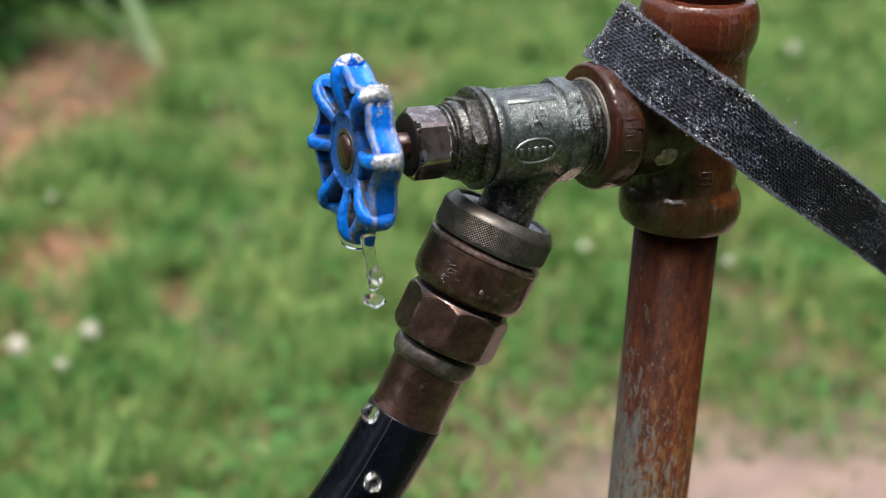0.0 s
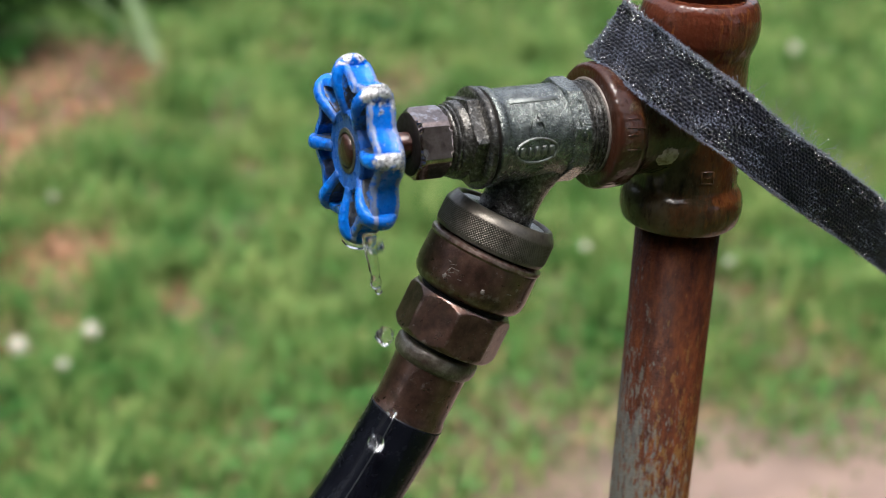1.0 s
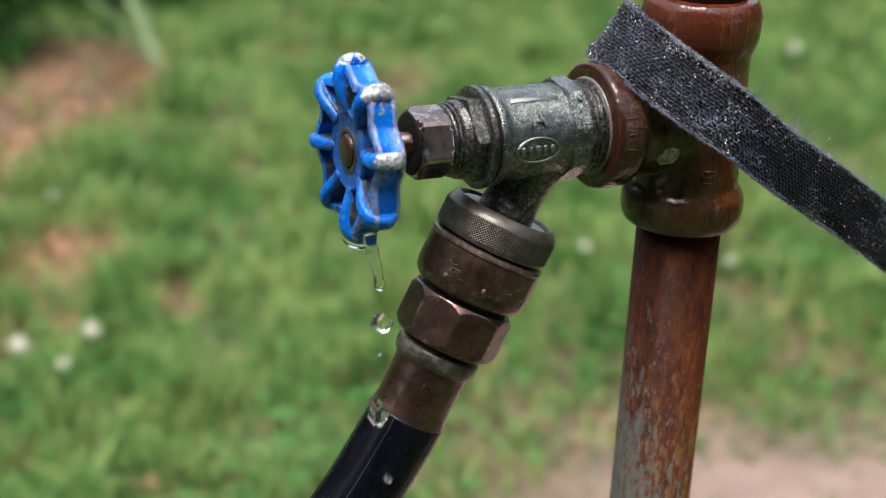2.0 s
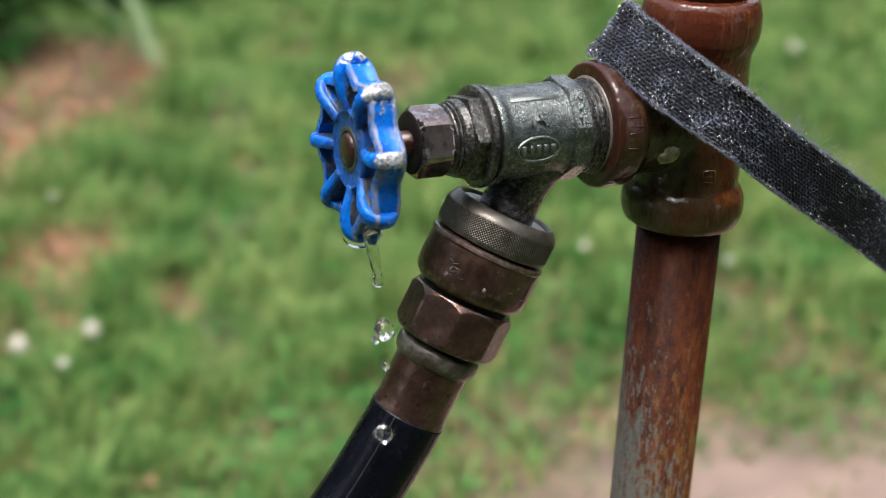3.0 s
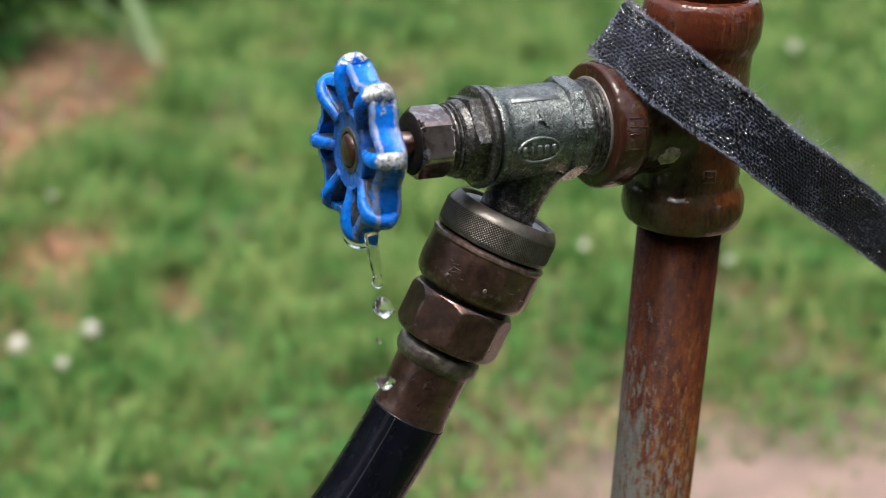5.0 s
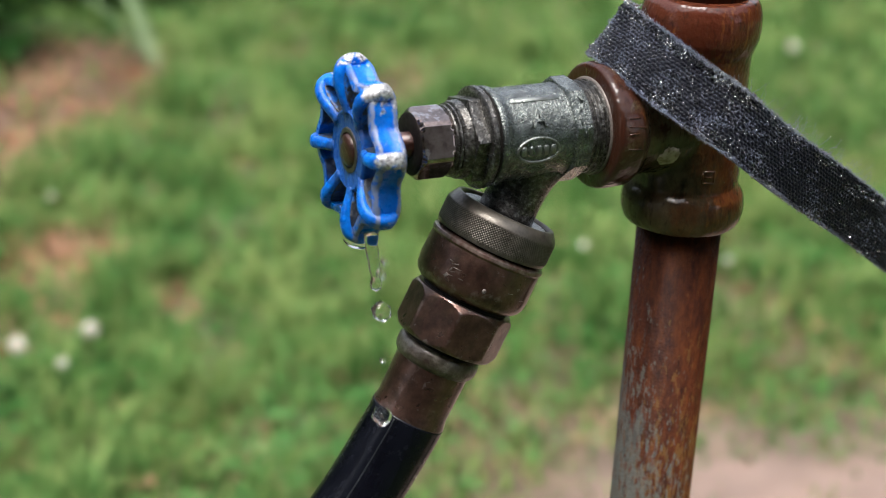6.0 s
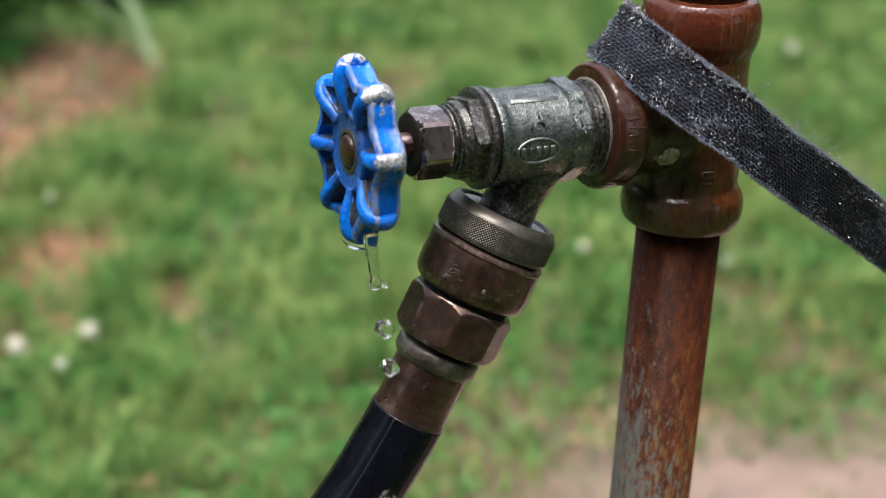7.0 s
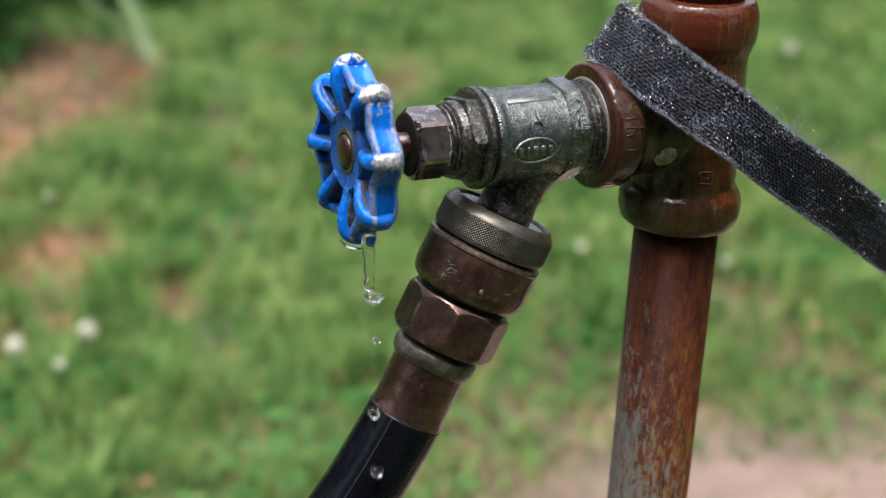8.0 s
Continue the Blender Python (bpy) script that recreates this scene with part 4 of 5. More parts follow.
        for g, h in zip(ring, ring[1:] + ring[:1]):
            for k in range(3):
                bm.faces.new((g[k], g[(k + 1) % 3], h[(k + 1) % 3], h[k]))
    bend_on(bm, 0.0592, -29, 0.0136)
    part("cast_mark", bm, BRONZE, th)
    # worn cast marks on the wrench flats, no longer readable
    for q, z, l, w, turn in ((52, 0.0448, 0.0040, 0.0006, 62), (44, 0.0446, 0.0040, 0.0006, -58), (26, 0.0462, 0.0034, 0.0007, 84), (22, 0.0440, 0.0024, 0.0007, 15), (10, 0.0450, 0.0036, 0.0008, 80)):
        bm = bar(0, 0, l, w, 0.0012, turn)
        bend_on(bm, z, q, 0.0147)
        part("cast_mark", bm, BRONZE, th)
    # bonnet
    # black ring stands in for the dark gap between body and flange
    part("joint_gap", lathe([(71.0, 14.0), (72.2, 14.0)], 64), DARK, th, "black ring put in for the dark joint gap")
    bm = lathe([(71.9, 12.0), (72.0, 14.3), (72.6, 14.8), (73.8, 14.7), (74.3, 14.1), (74.4, 12.0)], 96)
    part("bonnet_flange", bm, BONNET, th, crease=40)
    part("bonnet", nut(73.8, 78.4, 13.4, 6, 72, 0.9), BONNET, th, "hexagonal bronze bonnet", crease=25)
    bm = lathe([(77.5, 11.3), (80.2, 11.2), (80.8, 10.7), (81.1, 9.7), (81.5, 10.5), (82.0, 10.5), (82.4, 9.6), (82.7, 10.1), (83.2, 10.0), (83.5, 9.0), (84.5, 9.0)], 64)
    part("bonnet_neck", bm, BONNET, th, crease=40)
    part("packing_nut", nut(83.2, 93.4, 10.7, 6, 48, 2.6, 0.5, 192, 0.965), NUT, th, "shiny dark brass packing nut", crease=25)
    # the unlit end face, its shade put into the near-black colour
    part("nut_face", lathe([(92, 8.9), (93.5, 8.85), (93.9, 8.3), (93.7, 4.2), (93.6, 3.5), (91, 3.5)], 64), DARK, th, crease=40)
    part("stem", lathe([(84, 3.6), (101, 3.6)], 32), STEM, th, "red-brown valve stem")
    handwheel(th)
    return th


def handwheel(tap):
    """Eight-lobed cast wheel: a scalloped rim band, a knuckle over each lobe running in to the hub."""
    q0, n = radians(10.5), 160
    section = ((104.6, -2.6), (104.6, -0.6), (105.2, 0.0), (106.0, 0.1), (106.6, -0.5), (110.4, -0.5), (111.0, 0.1), (111.8, 0.0), (112.4, -0.6), (112.4, -2.6))
    bm = bmesh.new()
    ring = []
    for i in range(n):
        q = 2 * math.pi * i / n
        lobe = abs(math.cos(4 * (q - q0)))
        R = 21.0 + 3.4 * lobe ** 1.6
        ring.append([bm.verts.new(((R + d) / 1000 * math.cos(q), (R + d) / 1000 * math.sin(q), z / 1000)) for z, d in section])
    m = len(section)
    for a, b in zip(ring, ring[1:] + ring[:1]):
        for k in range(m):
            bm.faces.new((a[k], a[(k + 1) % m], b[(k + 1) % m], b[k]))
    wheel = part("handwheel", bm, BLUE, tap, "blue painted cast handwheel, paint chipped to bare metal", crease=50)
    hub = lathe([(99.5, 6.2), (100, 7.2), (106.5, 7.6), (107.5, 9.6), (108.2, 11.4), (111.0, 11.7), (111.9, 11.3), (112.2, 10.8), (112.0, 10.2), (111.7, 9.6), (111.7, 6.4), (110.9, 6.2)], 80)
    part("hub", hub, BLUE, wheel, "round blue hub plate", crease=40)
    part("screw_seat", lathe([(110.5, 6.5), (111.9, 6.4), (112.1, 6.0), (112.0, 5.1), (111.2, 4.9)], 48), OLIVE, wheel, "tarnished brass seat ring", crease=40)
    part("screw", lathe([(110.2, 4.7), (112.0, 4.7), (112.7, 4.0), (113.1, 2.4), (113.2, 0.8)], 40), STEM, wheel, "rusty round screw head")
    for i in range(8):
        q = q0 + i * math.pi / 4
        pts = spline([(10.4, 0, 110.7), (13.0, 0, 111.3), (16.4, 0, 112.5), (19.8, 0, 113.2), (22.8, 0, 112.5), (24.4, 0, 110.5), (24.6, 0, 107.9), (23.7, 0, 105.7)], 21)
        wid = [(1.8 + 0.55 * max(0, min(1, (k - 8) / 6))) / 1000 for k in range(22)]
        thk = [(1.95 if k < 19 else 1.95 - 0.3 * (k - 18)) / 1000 for k in range(22)]
        bm = sweep([p / 1000 for p in pts], wid, thk, Vector((0, 1, 0)), 14, power=2.6)
        bmesh.ops.rotate(bm, cent=(0, 0, 0), matrix=Matrix.Rotation(q, 3, "Z"), verts=bm.verts)
        part("knuckle", bm, BLUE, wheel, "rounded knuckle, worn silvery on top" if i in (0, 1, 2) else "")
        fin = [(10.2 + 1.34 * k, 110.8 + 2.4 * math.sin(math.pi * min(1, k / 14))) for k in range(11)]
        bm = sweep([Vector((a, 0, (b + 107.0) / 2)) / 1000 for a, b in fin], [0.0021] * 11, [(b - 107.0) / 2000 for a, b in fin], Vector((0, 1, 0)), 20, power=6.0)
        bmesh.ops.rotate(bm, cent=(0, 0, 0), matrix=Matrix.Rotation(q, 3, "Z"), verts=bm.verts)
        part("web", bm, GRIMY, wheel, "grimed web between hub and rim", crease=50)


hose_tap()


# ---- hose with its couplings ----
SEAM = 48


def garden_hose():
    lean = radians(25.4)
    down = -UP * math.cos(lean) + OUT * math.sin(lean)
    origin = Vector((PX, PY, AX)) + OUT * 0.0498
    m = frame_at(origin, down, SIDE)
    th = thing("garden_hose", m, "black rubber garden hose with brown brass couplings", "hose")
    # knurled ring, open at the top
    bm = bmesh.new()
    n, rows = 720, 34
    prof = [(30.5, 9.2), (30.0, 13.7), (27.2, 13.9), (26.4, 14.2), (26.1, 14.7), (26.3, 15.5), (28.8, 17.15), (29.4, 17.35)]
    prof += [(29.7 + 5.9 * k / rows, None) for k in range(rows + 1)] + [(35.9, 17.3), (36.8, 17.1), (37.2, 15.6)]
    rings = []
    for z, r in prof:
        ring = []
        for i in range(n):
            q = 2 * math.pi * i / n
            rr = r
            if r is None:
                a, b = 120 * q + z * 6.9, 120 * q - z * 6.9
                rr = 17.35 + 0.085 * (math.cos(a) + math.cos(b))
            ring.append(bm.verts.new((rr / 1000 * math.cos(q), rr / 1000 * math.sin(q) + 0.0003, z / 1000)))
        rings.append(ring)
    for a, b in zip(rings, rings[1:]):
        for i in range(n):
            bm.faces.new((a[i], a[(i + 1) % n], b[(i + 1) % n], b[i]))
    part("knurled_ring", bm, OLIVE, th, "knurled brass coupling ring", crease=55)
    part("washer", lathe([(29.0, 13.8), (27.4, 13.6), (27.1, 13.0), (27.3, 11.0), (27.6, 8.5), (29.4, 8.3)], 64, None, Matrix.Translation((0, 0.0003, 0))), SILVER, th, "wet grey washer inside the ring")
    part("sleeve", lathe([(36.8, 14.6), (37.6, 16.5), (38.3, 17.5), (39.2, 17.65), (39.9, 17.2), (40.7, 17.3), (48.5, 17.5), (50.9, 17.2), (52.4, 16.4), (53.6, 15.0), (54.2, 13.2)], 96, None, Matrix.Translation((0, 0.0003, 0))), BROWN, th, "smooth brown brass sleeve", crease=35)
    # scuffs and a dent on the sleeve
    for z, q, l, w, turn in ((44.6, 55, 0.0020, 0.0002, 70), (45.6, 52, 0.0026, 0.00022, 88), (46.5, 57, 0.0012, 0.0004, 15), (47.9, 49, 0.0046, 0.00018, 84), (44.2, 60, 0.0012, 0.0002, 100), (48.6, 59, 0.0014, 0.0010, 30), (46.9, 54, 0.0016, 0.0002, 62),
                              (47.4, -28, 0.0022, 0.0003, 84), (48.8, -34, 0.0016, 0.0003, 25), (46.0, -8, 0.0018, 0.0002, 85)):
        bm = bar(0, 0, l, w, 0.00016, turn)
        bend_on(bm, z / 1000, q, 0.01752)
        bmesh.ops.translate(bm, vec=(0, 0.0003, 0), verts=bm.verts)
        part("scuff", bm, SCUFF, th)
    bm = bmesh.new()
    bmesh.ops.create_icosphere(bm, subdivisions=2, radius=1, matrix=Matrix.Diagonal((0.0008, 0.00065, 0.00016, 1)))
    bend_on(bm, 0.048, 19, 0.01752)
    bmesh.ops.translate(bm, vec=(0, 0.0003, 0), verts=bm.verts)
    part("scuff", bm, SCUFF, th)
    # recessed neck and groove below: the gaps' shade is in their colour
    part("sleeve_neck", lathe([(53, 13.4), (58, 13.4)], 64), DARK, th)
    part("octagon_nut", nut(55.2, 69.7, 16.35, 8, 29.5, 2.4, 0.7, 192), BROWN, th, "eight-sided brown brass nut", crease=22)
    part("groove", lathe([(69, 11.6), (73, 11.6)], 64), DARK, th)
    part("ferrule_bead", lathe([(70.8, 10.6), (71.4, 12.1), (72.6, 12.9), (75.0, 12.95), (76.4, 12.5), (77.4, 11.6), (77.8, 10.9)], 96), VERDIGRIS, th, "rounded bead crusted grey-green", crease=45)
    part("ferrule", lathe([(76.6, 10.9), (77.0, 11.4), (78.2, 11.4), (90.0, 11.2), (92.2, 11.2), (93.4, 11.6), (94.8, 11.7), (95.6, 11.3), (96.0, 10.6)], 96), BROWN, th, "crimped brown brass ferrule", crease=45)
    # the tube, in the hose's own space, down to the ground
    inv = m.inverted()
    start = [Vector((0, 0, 0.0945)), Vector((0, 0.0006, 0.104)), Vector((0, 0.0040, 0.130)), Vector((0, 0.0155, 0.185))]
    floor = [inv @ (Vector((PX, PY, 0)) + OUT * a + UP * z) for a, z in ((0.225, 0.42), (0.31, 0.26), (0.42, 0.10), (0.55, 0.022), (0.72, 0.0118), (1.0, 0.0118))]
    pts = spline(start + floor, 120)
    bm = sweep(pts, [0.0118] * 121, [0.0118] * 121, Vector((1, 0, 0)), 40)
    part("hose_tube", bm, RUBBER, th, "glossy wet black rubber hose")
    line = []
    for a, b in zip(pts[1:70], pts[2:71]):
        t = (b - a).normalized()
        x = Vector((1, 0, 0))
        line.append(a + (x * math.cos(radians(SEAM)) + t.cross(x) * math.sin(radians(SEAM))) * 0.01178)
    part("mould_seam", sweep(line, [0.0003] * 69, [0.00018] * 69, Vector((1, 0, 0)), 8), GREYED, th, "fine greyed seam along the hose")


garden_hose()

# ---- strap ----
STRAP = (((0.0641, 0.4991, 0.7284), (0.488, 0.327, 0.809)), ((0.0501, 0.4800, 0.7400), (0.581, 0.305, 0.755)),
         ((0.0456, 0.4615, 0.7450), (0.542, 0.415, 0.731)), ((0.0527, 0.4497, 0.7424), (0.533, 0.422, 0.733)),
         ((0.0608, 0.4410, 0.7382), (0.465, 0.383, 0.798)), ((0.0702, 0.4357, 0.7330), (0.380, 0.394, 0.837)),
         ((0.0804, 0.4342, 0.7268), (0.330, 0.400, 0.855)), ((0.0958, 0.4426, 0.7142), (0.428, 0.437, 0.791)),
         ((0.1139, 0.4573, 0.6998), (0.438, 0.337, 0.833)), ((0.1354, 0.4781, 0.6818), (0.438, 0.337, 0.834)),
         ((0.1663, 0.5099, 0.6538), (0.462, 0.332, 0.822)))


def strap():
    th = thing("strap", pose(0, 0, 0), "frayed black webbing strap wound round the tee, beaded with water", "strap")
    n, cols = 1000, 104
    mids = spline([p for p, _ in STRAP], n)
    ways = spline([w for _, w in STRAP], n)
    half, thick = 0.0093, 0.0009
    rng = random.Random(6)
    pick, row = 0.0019, 0.00105
    verts, front = [], []
    run = 0.0
    loop = [(k / cols * 2 - 1, 1) for k in range(cols + 1)] + [(1 - k / cols * 2, -1) for k in range(cols + 1)]
    for i in range(n + 1):
        t = (mids[min(i + 1, n)] - mids[max(i - 1, 0)]).normalized()
        w = (ways[i] - t * ways[i].dot(t)).normalized()
        face = w.cross(t)
        run += (mids[i] - mids[max(i - 1, 0)]).length
        wob = 1 + 0.03 * noise.noise(Vector((i * 0.046, 0, 9)))
        for a, b in loop:
            edge = 1 - max(0, (abs(a) - 0.9) / 0.1) ** 2 * 0.6
            v = a * half / row + 0.12 * math.sin(run * 900)
            u = run / pick + 0.5 * (math.floor(v) % 2) + 0.25 * noise.noise(Vector((run * 400, a * 9, 3)))
            # one plump thread of the weave, its height its own
            lift = (abs(math.sin(math.pi * u)) * abs(math.sin(math.pi * v))) ** 0.6 * (0.8 + 0.5 * noise.noise(Vector((math.floor(u), math.floor(v), 7.7))))
            ripple = 0.0004 * noise.noise(Vector((i * 0.018, a * 1.5, 2)))
            verts.append(mids[i] + w * (a * half * wob) + face * (b * (thick * edge + 0.00060 * lift) + ripple))
        front.append((mids[i], w, face, t))
    m = 2 * (cols + 1)
    faces = [(i * m + k, i * m + (k + 1) % m, (i + 1) * m + (k + 1) % m, (i + 1) * m + k) for i in range(n) for k in range(m)]
    me = bpy.data.meshes.new("webbing")
    me.from_pydata([tuple(v) for v in verts], [], faces)
    me.materials.append(WEBBING)
    me.shade_smooth()
    web = new("webbing", me)
    web.parent = th
    sign = 1 if front[n // 2][2].y < 0 else -1
    # lint along the edges and over the face
    verts, faces = [], []
    for _ in range(18000):
        i = rng.randrange(100, n - 5)
        c, w, f, t = front[i]
        f = f * sign
        edge = rng.random() < 0.32
        a = rng.choice((-1, 1)) * rng.uniform(0.88, 1.02) if edge else rng.uniform(-0.95, 0.95)
        if not edge and rng.random() > 0.10 + 1.9 * max(0, noise.noise(Vector((i * 0.016, a * 2.0, 4))) + 0.15):
            continue
        p = c + w * (a * half) + f * thick
        d = (w * (math.copysign(rng.uniform(0.2, 1.0), a) if edge else rng.uniform(-1, 1)) + f * rng.uniform(0.1, 0.9) + t * rng.uniform(-1, 1)).normalized()
        l = rng.uniform(0.0003, 0.0013) if edge else rng.uniform(0.0004, 0.0013)
        s = d.orthogonal().normalized() * 0.000065
        u = d.cross(s).normalized() * 0.000065
        bend = Vector((rng.gauss(0, 1), rng.gauss(0, 1), rng.gauss(0, 1))) * l * 0.25
        k = len(verts)
        for q, g in ((p, 1), (p + d * l * 0.55 + bend, 0.8)):
            verts += [tuple(q + s * g), tuple(q - s * 0.5 * g + u * g), tuple(q - s * 0.5 * g - u * g)]
        verts.append(tuple(p + d * l + bend * 0.4))
        for j in range(3):
            faces.append((k + j, k + (j + 1) % 3, k + 3 + (j + 1) % 3, k + 3 + j))
            faces.append((k + 3 + j, k + 3 + (j + 1) % 3, k + 6))
    me = bpy.data.meshes.new("lint")
    me.from_pydata(verts, [], faces)
    me.materials.append(FIBRE)
    lint = new("lint", me)
    lint.parent = th
    tagged(lint, "pale frayed fibres", kind="stuff")
    # water beads caught in the fibres, thick along both edges and past the bend
    found = []
    while len(found) < 5200:
        i = rng.randrange(170, n - 10)
        c, w, f, t = front[i]
        f = f * sign
        along = i / n
        a = rng.choice((-1, 1, 1)) * rng.uniform(0.66, 1.07) if rng.random() < 0.62 else rng.uniform(-1, 1)
        inner = 0.25 if abs(a) < 0.66 and along < 0.33 else 1.0
        if rng.random() > inner * (1.0 if along < 0.62 else 0.3) * (0.3 + 1.0 * max(0, 0.45 + noise.noise(Vector((i * 0.02, a * 2.5, 1))))):
            continue
        r = rng.uniform(0.00014, 0.00034) * (1.8 if rng.random() < 0.04 else 1)
        found.append((c + w * (a * half) + f * (thick * (1.2 if abs(a) < 1 else 0.3) + r * rng.uniform(0.5, 1.5)), r))
    # a tuft of wet fibres at the folded corner
    for _ in range(160):
        c, w, f, t = front[int(n * rng.gauss(0.215, 0.02))]
        a = rng.choice((rng.gauss(1.02, 0.10), rng.uniform(-1, 1)))
        r = rng.uniform(0.00018, 0.00045)
        found.append((c + w * (a * half) + f * sign * (thick + r * rng.uniform(0.4, 2.5)), r))
    beads = new("water_bead", bead_cloud("water_bead", found, WATER))
    beads.parent = th
    tagged(beads, "tiny clear water bead", kind="stuff")
    # long stray hairs with a droplet at the tip, over the free end's upper edge
    bm = bmesh.new()
    tips = []
    for _ in range(90):
        i = int(n * rng.choice((rng.gauss(0.71, 0.02), rng.gauss(0.81, 0.025), rng.uniform(0.55, 0.95))))
        c, w, f, t = front[min(i, n - 12)]
        p = c + w * half * 0.97
        d = (w * rng.uniform(0.6, 1.2) + f * sign * rng.uniform(-0.2, 0.7) + t * rng.uniform(-0.8, 0.8)).normalized()
        l = rng.uniform(0.0015, 0.006)
        q = p + d * l + Vector((rng.gauss(0, 0.0006), rng.gauss(0, 0.0006), rng.gauss(0, 0.0006)))
        sweep(spline([p, p + d * l * 0.5 + t * 0.0004, q], 4), [0.00003] * 5, [0.00003] * 5, w.cross(d) + t * 0.1, 4, bm)
        tips.append((q, rng.uniform(0.0001, 0.00026)))
    tagged(part("stray_hair", bm, FIBRE, th), kind="stuff")
    drop = new("tip_droplet", bead_cloud("tip_droplet", tips, WATER))
    drop.parent = th
    tagged(drop, kind="stuff")


strap()

# ---- water ----
DROP_X, DROP_Y, DROP_Z, FALL = -0.0188, 0.4070, 0.69127, 0.1384


def drop_mesh(kind, r, seed):
    """One falling piece of water: 0 round, 1 drawn out, 2 a bead on a bead, 3 flattened."""
    bm = bmesh.new()
    rng = random.Random(seed)
    prof = {0: ((-1.12, 0), (-1.0, 0.22), (-0.6, 0.64), (-0.1, 0.98), (0.4, 0.92), (0.9, 0.5), (1.08, 0)),
            1: ((-1.2, 0), (-1.05, 0.24), (-0.6, 0.68), (0, 1.0), (0.6, 0.8), (1.1, 0.42), (1.35, 0)),
            2: ((-1.0, 0), (-0.9, 0.45), (-0.45, 0.9), (0.05, 1.0), (0.6, 0.7), (0.9, 0.5), (1.3, 0.62), (1.7, 0.66), (2.1, 0.42), (2.3, 0)),
            3: ((-0.9, 0), (-0.8, 0.25), (-0.42, 0.75), (0, 1.2), (0.35, 1.0), (0.65, 0.5), (0.75, 0))}[kind]
    pts = spline([(a, 0, b) for a, b in prof], 30)
    segs = 28
    rings = []
    for p in pts:
        ring = []
        for i in range(segs):
            q = 2 * math.pi * i / segs
            d = Vector((math.cos(q) * max(p.z, 0.004), math.sin(q) * max(p.z, 0.004), p.x))
            k = 1 + 0.26 * noise.noise(d * 1.1 + Vector((seed * 3.7, 0, 0))) + 0.28 * noise.noise(d * 2.0 + Vector((0, seed * 1.9, 0))) + 0.05 * noise.noise(d * 4.6 + Vector((0, 0, seed)))
            sway = 0.10 * math.sin(p.x * 1.3 + seed) if kind else 0
            ring.append(bm.verts.new(Vector((d.x * k + sway - 0.12 * p.x, d.y * k, d.z)) * r))
        rings.append(ring)
    for a, b in zip(rings, rings[1:]):
        for i in range(segs):
            bm.faces.new((a[i], a[(i + 1) % segs], b[(i + 1) % segs], b[i]))
    bm.faces.new(rings[0])
    bm.faces.new(rings[-1])
    return mesh_of("water_drop", bm, WATER)


# release time and sideways drift in mm/s of each falling drop
FIRST = ((-1.01, 1.4), (-0.83, 0.3), (-0.32, 3.9), (-0.42, 1.6), (0.09, 2.0), (0.42, 5.6), (0.73, 4.1), (1.00, 5.3), (1.16, 1.9), (1.47, 4.0))
SECOND = ((1.78, 5.4), (2.11, 4.0), (2.44, 4.6), (2.75, 4.0), (3.15, 5.7), (3.42, 4.3), (3.74, 4.6), (3.93, 7.9), (4.26, 4.3), (4.54, 4.5))
THIRD = ((4.82, 8.1), (5.16, 3.5), (5.52, 3.9), (5.68, 5.8), (5.95, 5.3), (6.31, 6.9), (6.45, 5.2), (6.82, 4.1), (7.02, 2.8), (7.17, 1.6), (7.59, 0.4), (7.82, 2.0))
FINE = ((-0.17, 4.0), (-0.24, -2.3), (0.18, 7.5), (0.63, 2.9), (1.36, 3.0), (2.32, 5.2), (2.41, 0.8), (2.98, 0.6), (3.74, 15.1), (4.40, 2.0),
        (5.34, 3.8), (5.70, 12.9), (5.93, 13.6), (6.67, 8.4), (7.41, 2.4))
SMALL = {1.00: 0.6, 3.93: 0.65, 5.68: 0.55, 7.02: 0.75, 7.17: 0.75}
MOVING = []


def drops():
    rng = random.Random(9)
    for j, (t0, d) in enumerate(FIRST + SECOND + THIRD):
        kind = (1, 0, 0, 3, 0, 0, 3, 0, 2, 0, 1, 0)[j % 12]
        r = rng.uniform(0.0024, 0.0030) * (0.9 if kind == 3 else 1) * SMALL.get(t0, 1.0)
        ob = tagged(new("water_drop", drop_mesh(kind, r, j + 1)), "clear water drop falling from the wet handwheel", "water drop", "falling drops")
        MOVING.append((ob, t0, d, 0.0))
    for j, (t0, d) in enumerate(FINE):
        r = rng.uniform(0.0008, 0.0014)
        ob = tagged(new("water_droplet", drop_mesh(0, r, j + 60)), "tiny clear water droplet falling beside the drops", "water drop", "falling droplets")
        MOVING.append((ob, t0, d, rng.uniform(-0.002, 0.002)))


drops()
SPRAY = []


def spray():
    """Fine drops that cling to the wheel's worn knuckle until the wind carries them off."""
    rng = random.Random(17)
    q = radians(55.5)
    for i, t0 in enumerate((0.35, 1.25, 2.2, 3.64, 4.06, 5.0, 5.75, 6.6, 7.72)):
        start = TAP @ Vector((0.0268 * math.cos(q), 0.0268 * math.sin(q), 0.1065 + 0.0007 * i))
        ob = tagged(new("spray_droplet", drop_mesh(0, rng.uniform(0.00035, 0.0006), i + 90)), "tiny spray droplet blown off the handwheel", "water drop", "spray droplets")
        ob.matrix_world = Matrix.Translation(start)
        SPRAY.append((ob, t0, start, Vector((rng.uniform(0.17, 0.24), rng.uniform(0.03, 0.09), rng.uniform(0.08, 0.14)))))


spray()


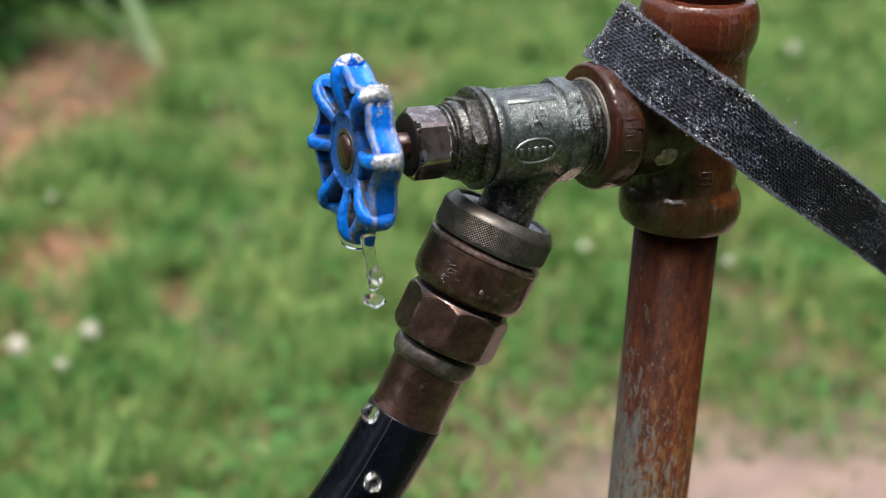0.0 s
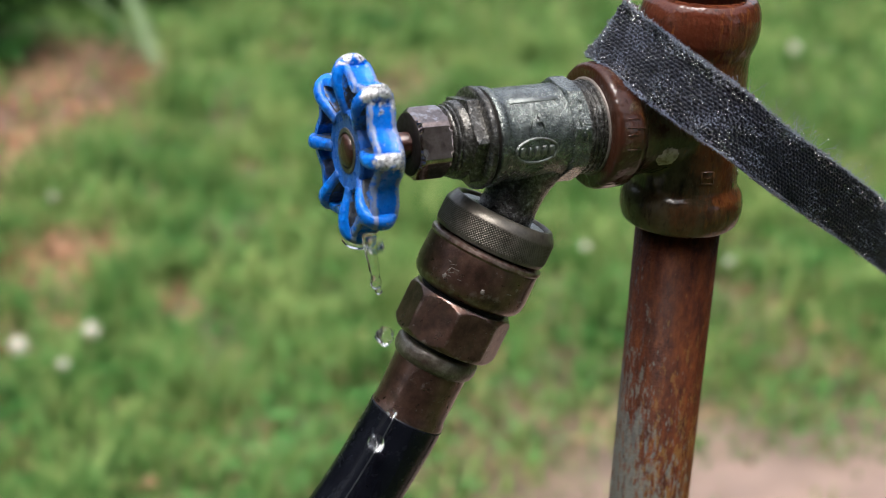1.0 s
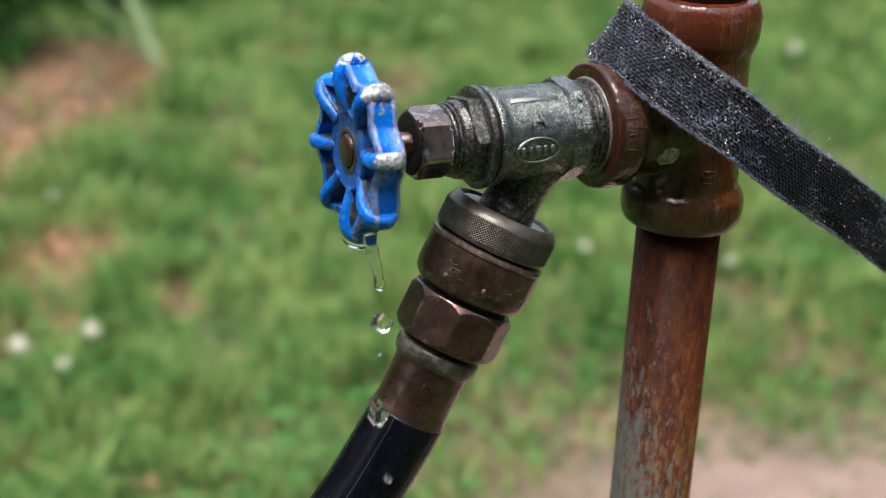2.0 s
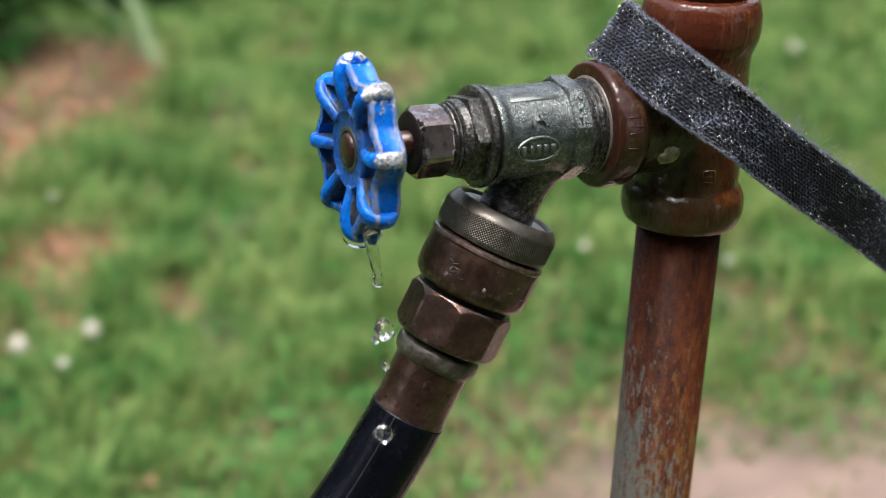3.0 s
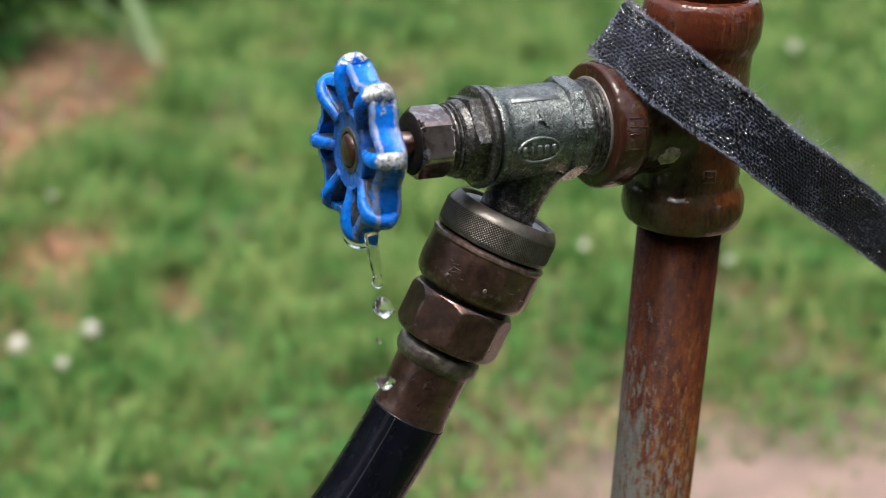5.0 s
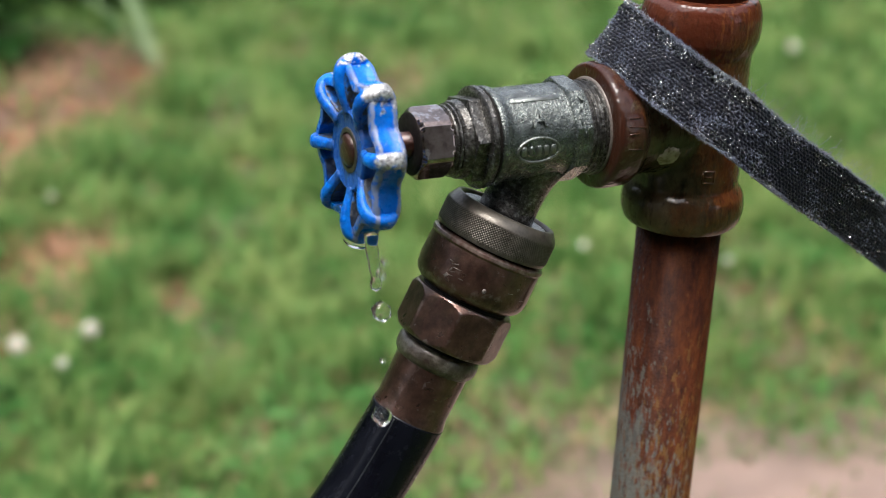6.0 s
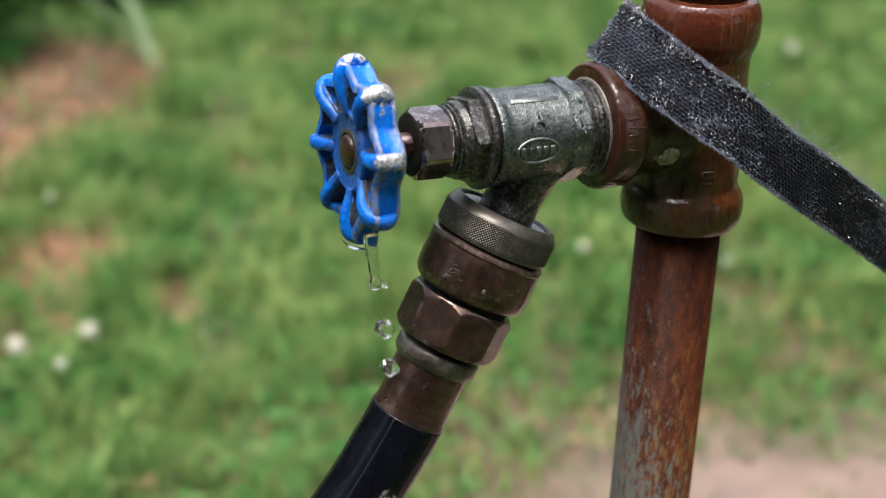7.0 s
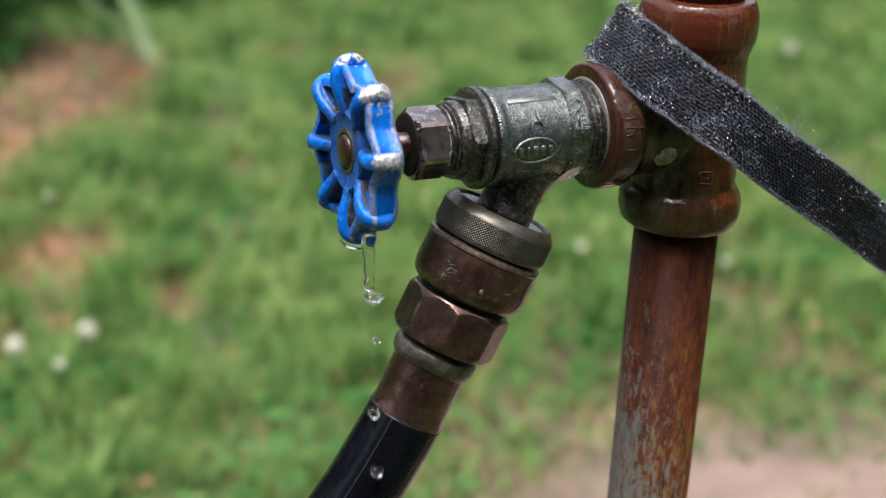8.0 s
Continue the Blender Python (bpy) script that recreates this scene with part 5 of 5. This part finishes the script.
def trickle():
    """The thread of water that runs from the lowest knuckle, and the film that clings under it."""
    th = thing("water_trickle", pose(-0.02067, DROP_Y, 0.69575), "thin clear trickle of water hanging under the handwheel", "water")
    pts = [Vector((0.0000, 0, 0.0030)), Vector((0.0001, 0, 0.0)), Vector((0.0006, 0, -0.003)), Vector((0.0012, 0, -0.006)), Vector((0.0017, 0, -0.0095)), Vector((0.0022, 0, -0.0140))]
    path = spline(pts, 48)
    wid = [0.0020 - 0.0009 * (k / 48) ** 1.5 + 0.00010 * math.sin(k * 0.45) + 0.0004 * math.exp(-((k - 43) / 3.0) ** 2) for k in range(49)]
    wid[-2], wid[-1] = 0.0006, 0.0001
    thick = [w * (0.75 + 0.12 * math.sin(k * 0.33)) for k, w in enumerate(wid)]
    part("thread", sweep(path, wid, thick, Vector((0.95, 0.3, 0)), 28), WATER, th)
    return th


TRICKLE = trickle()


def film_of_water():
    th = thing("clinging_water", pose(-0.0255, 0.4175, 0.6912), "film of water clinging under the lowest knuckle", "water")
    pts = spline([(-0.0034, 0, 0.0012), (-0.0018, 0, -0.0002), (0.0006, 0, -0.0008), (0.0028, 0, -0.0008), (0.0046, 0, 0.0)], 16)
    wid = [0.00055 * math.sin(math.pi * (0.12 + 0.8 * k / 16)) for k in range(17)]
    part("film", sweep(pts, [w * 2.2 for w in wid], wid, Vector((0, 1, 0)), 16), WATER, th)


film_of_water()


def motions():
    for ob, t0, drift, dy in MOVING:
        def where(t):
            s = t - t0
            if s < 0.34:
                # inside the hub until it runs down the lowest arm and the thread, and leaves its end
                wait, brim, free = Vector((-0.0220, 0.4197, 0.7192)), Vector((-0.0206, 0.4085, 0.7000)), Vector((DROP_X + drift / 1000 * 0.34, DROP_Y + dy, DROP_Z - 0.5 * FALL * 0.34 ** 2))
                if s < 0.24:
                    at = wait.lerp(brim, max(0.0, min(1.0, (s - 0.14) / 0.1)))
                else:
                    at = brim.lerp(free, (s - 0.24) / 0.1)
                return pose(*at)
            return pose(DROP_X + drift / 1000 * s, DROP_Y + dy, max(0.003, DROP_Z - 0.5 * FALL * s * s))
        times = {0.0, 8.0}
        t = round((t0 + 0.10) * 30) / 30
        while t < t0 + 3.3:
            if 0 < t < 8:
                times.add(round(t * 30) / 30)
            t += 1 / 30 if t < t0 + 0.4 else 1 / 15 if t < t0 + 1.2 else 0.2
        walk(ob, [(t, where(t)) for t in sorted(times)])
    for ob, t0, start, speed in SPRAY:
        times = sorted({0.0, 8.0, t0 - 1 / 30} | {min(8.0, t0 + k * 0.1) for k in range(60)})
        rows = []
        for t in times:
            s = max(0.0, t - t0)
            at = start + speed * s + Vector((0, 0, -0.5 * FALL * s * s))
            rows.append((t, pose(at.x, at.y, max(0.003, at.z))))
        walk(ob, rows)
    base = TRICKLE.matrix_world.copy()
    walk(TRICKLE, [(i * 0.4, base @ pose(0, 0, 0, 0, 7 * math.sin(i * 2.3), 25 * math.sin(i * 1.1))) for i in range(21)])


motions()
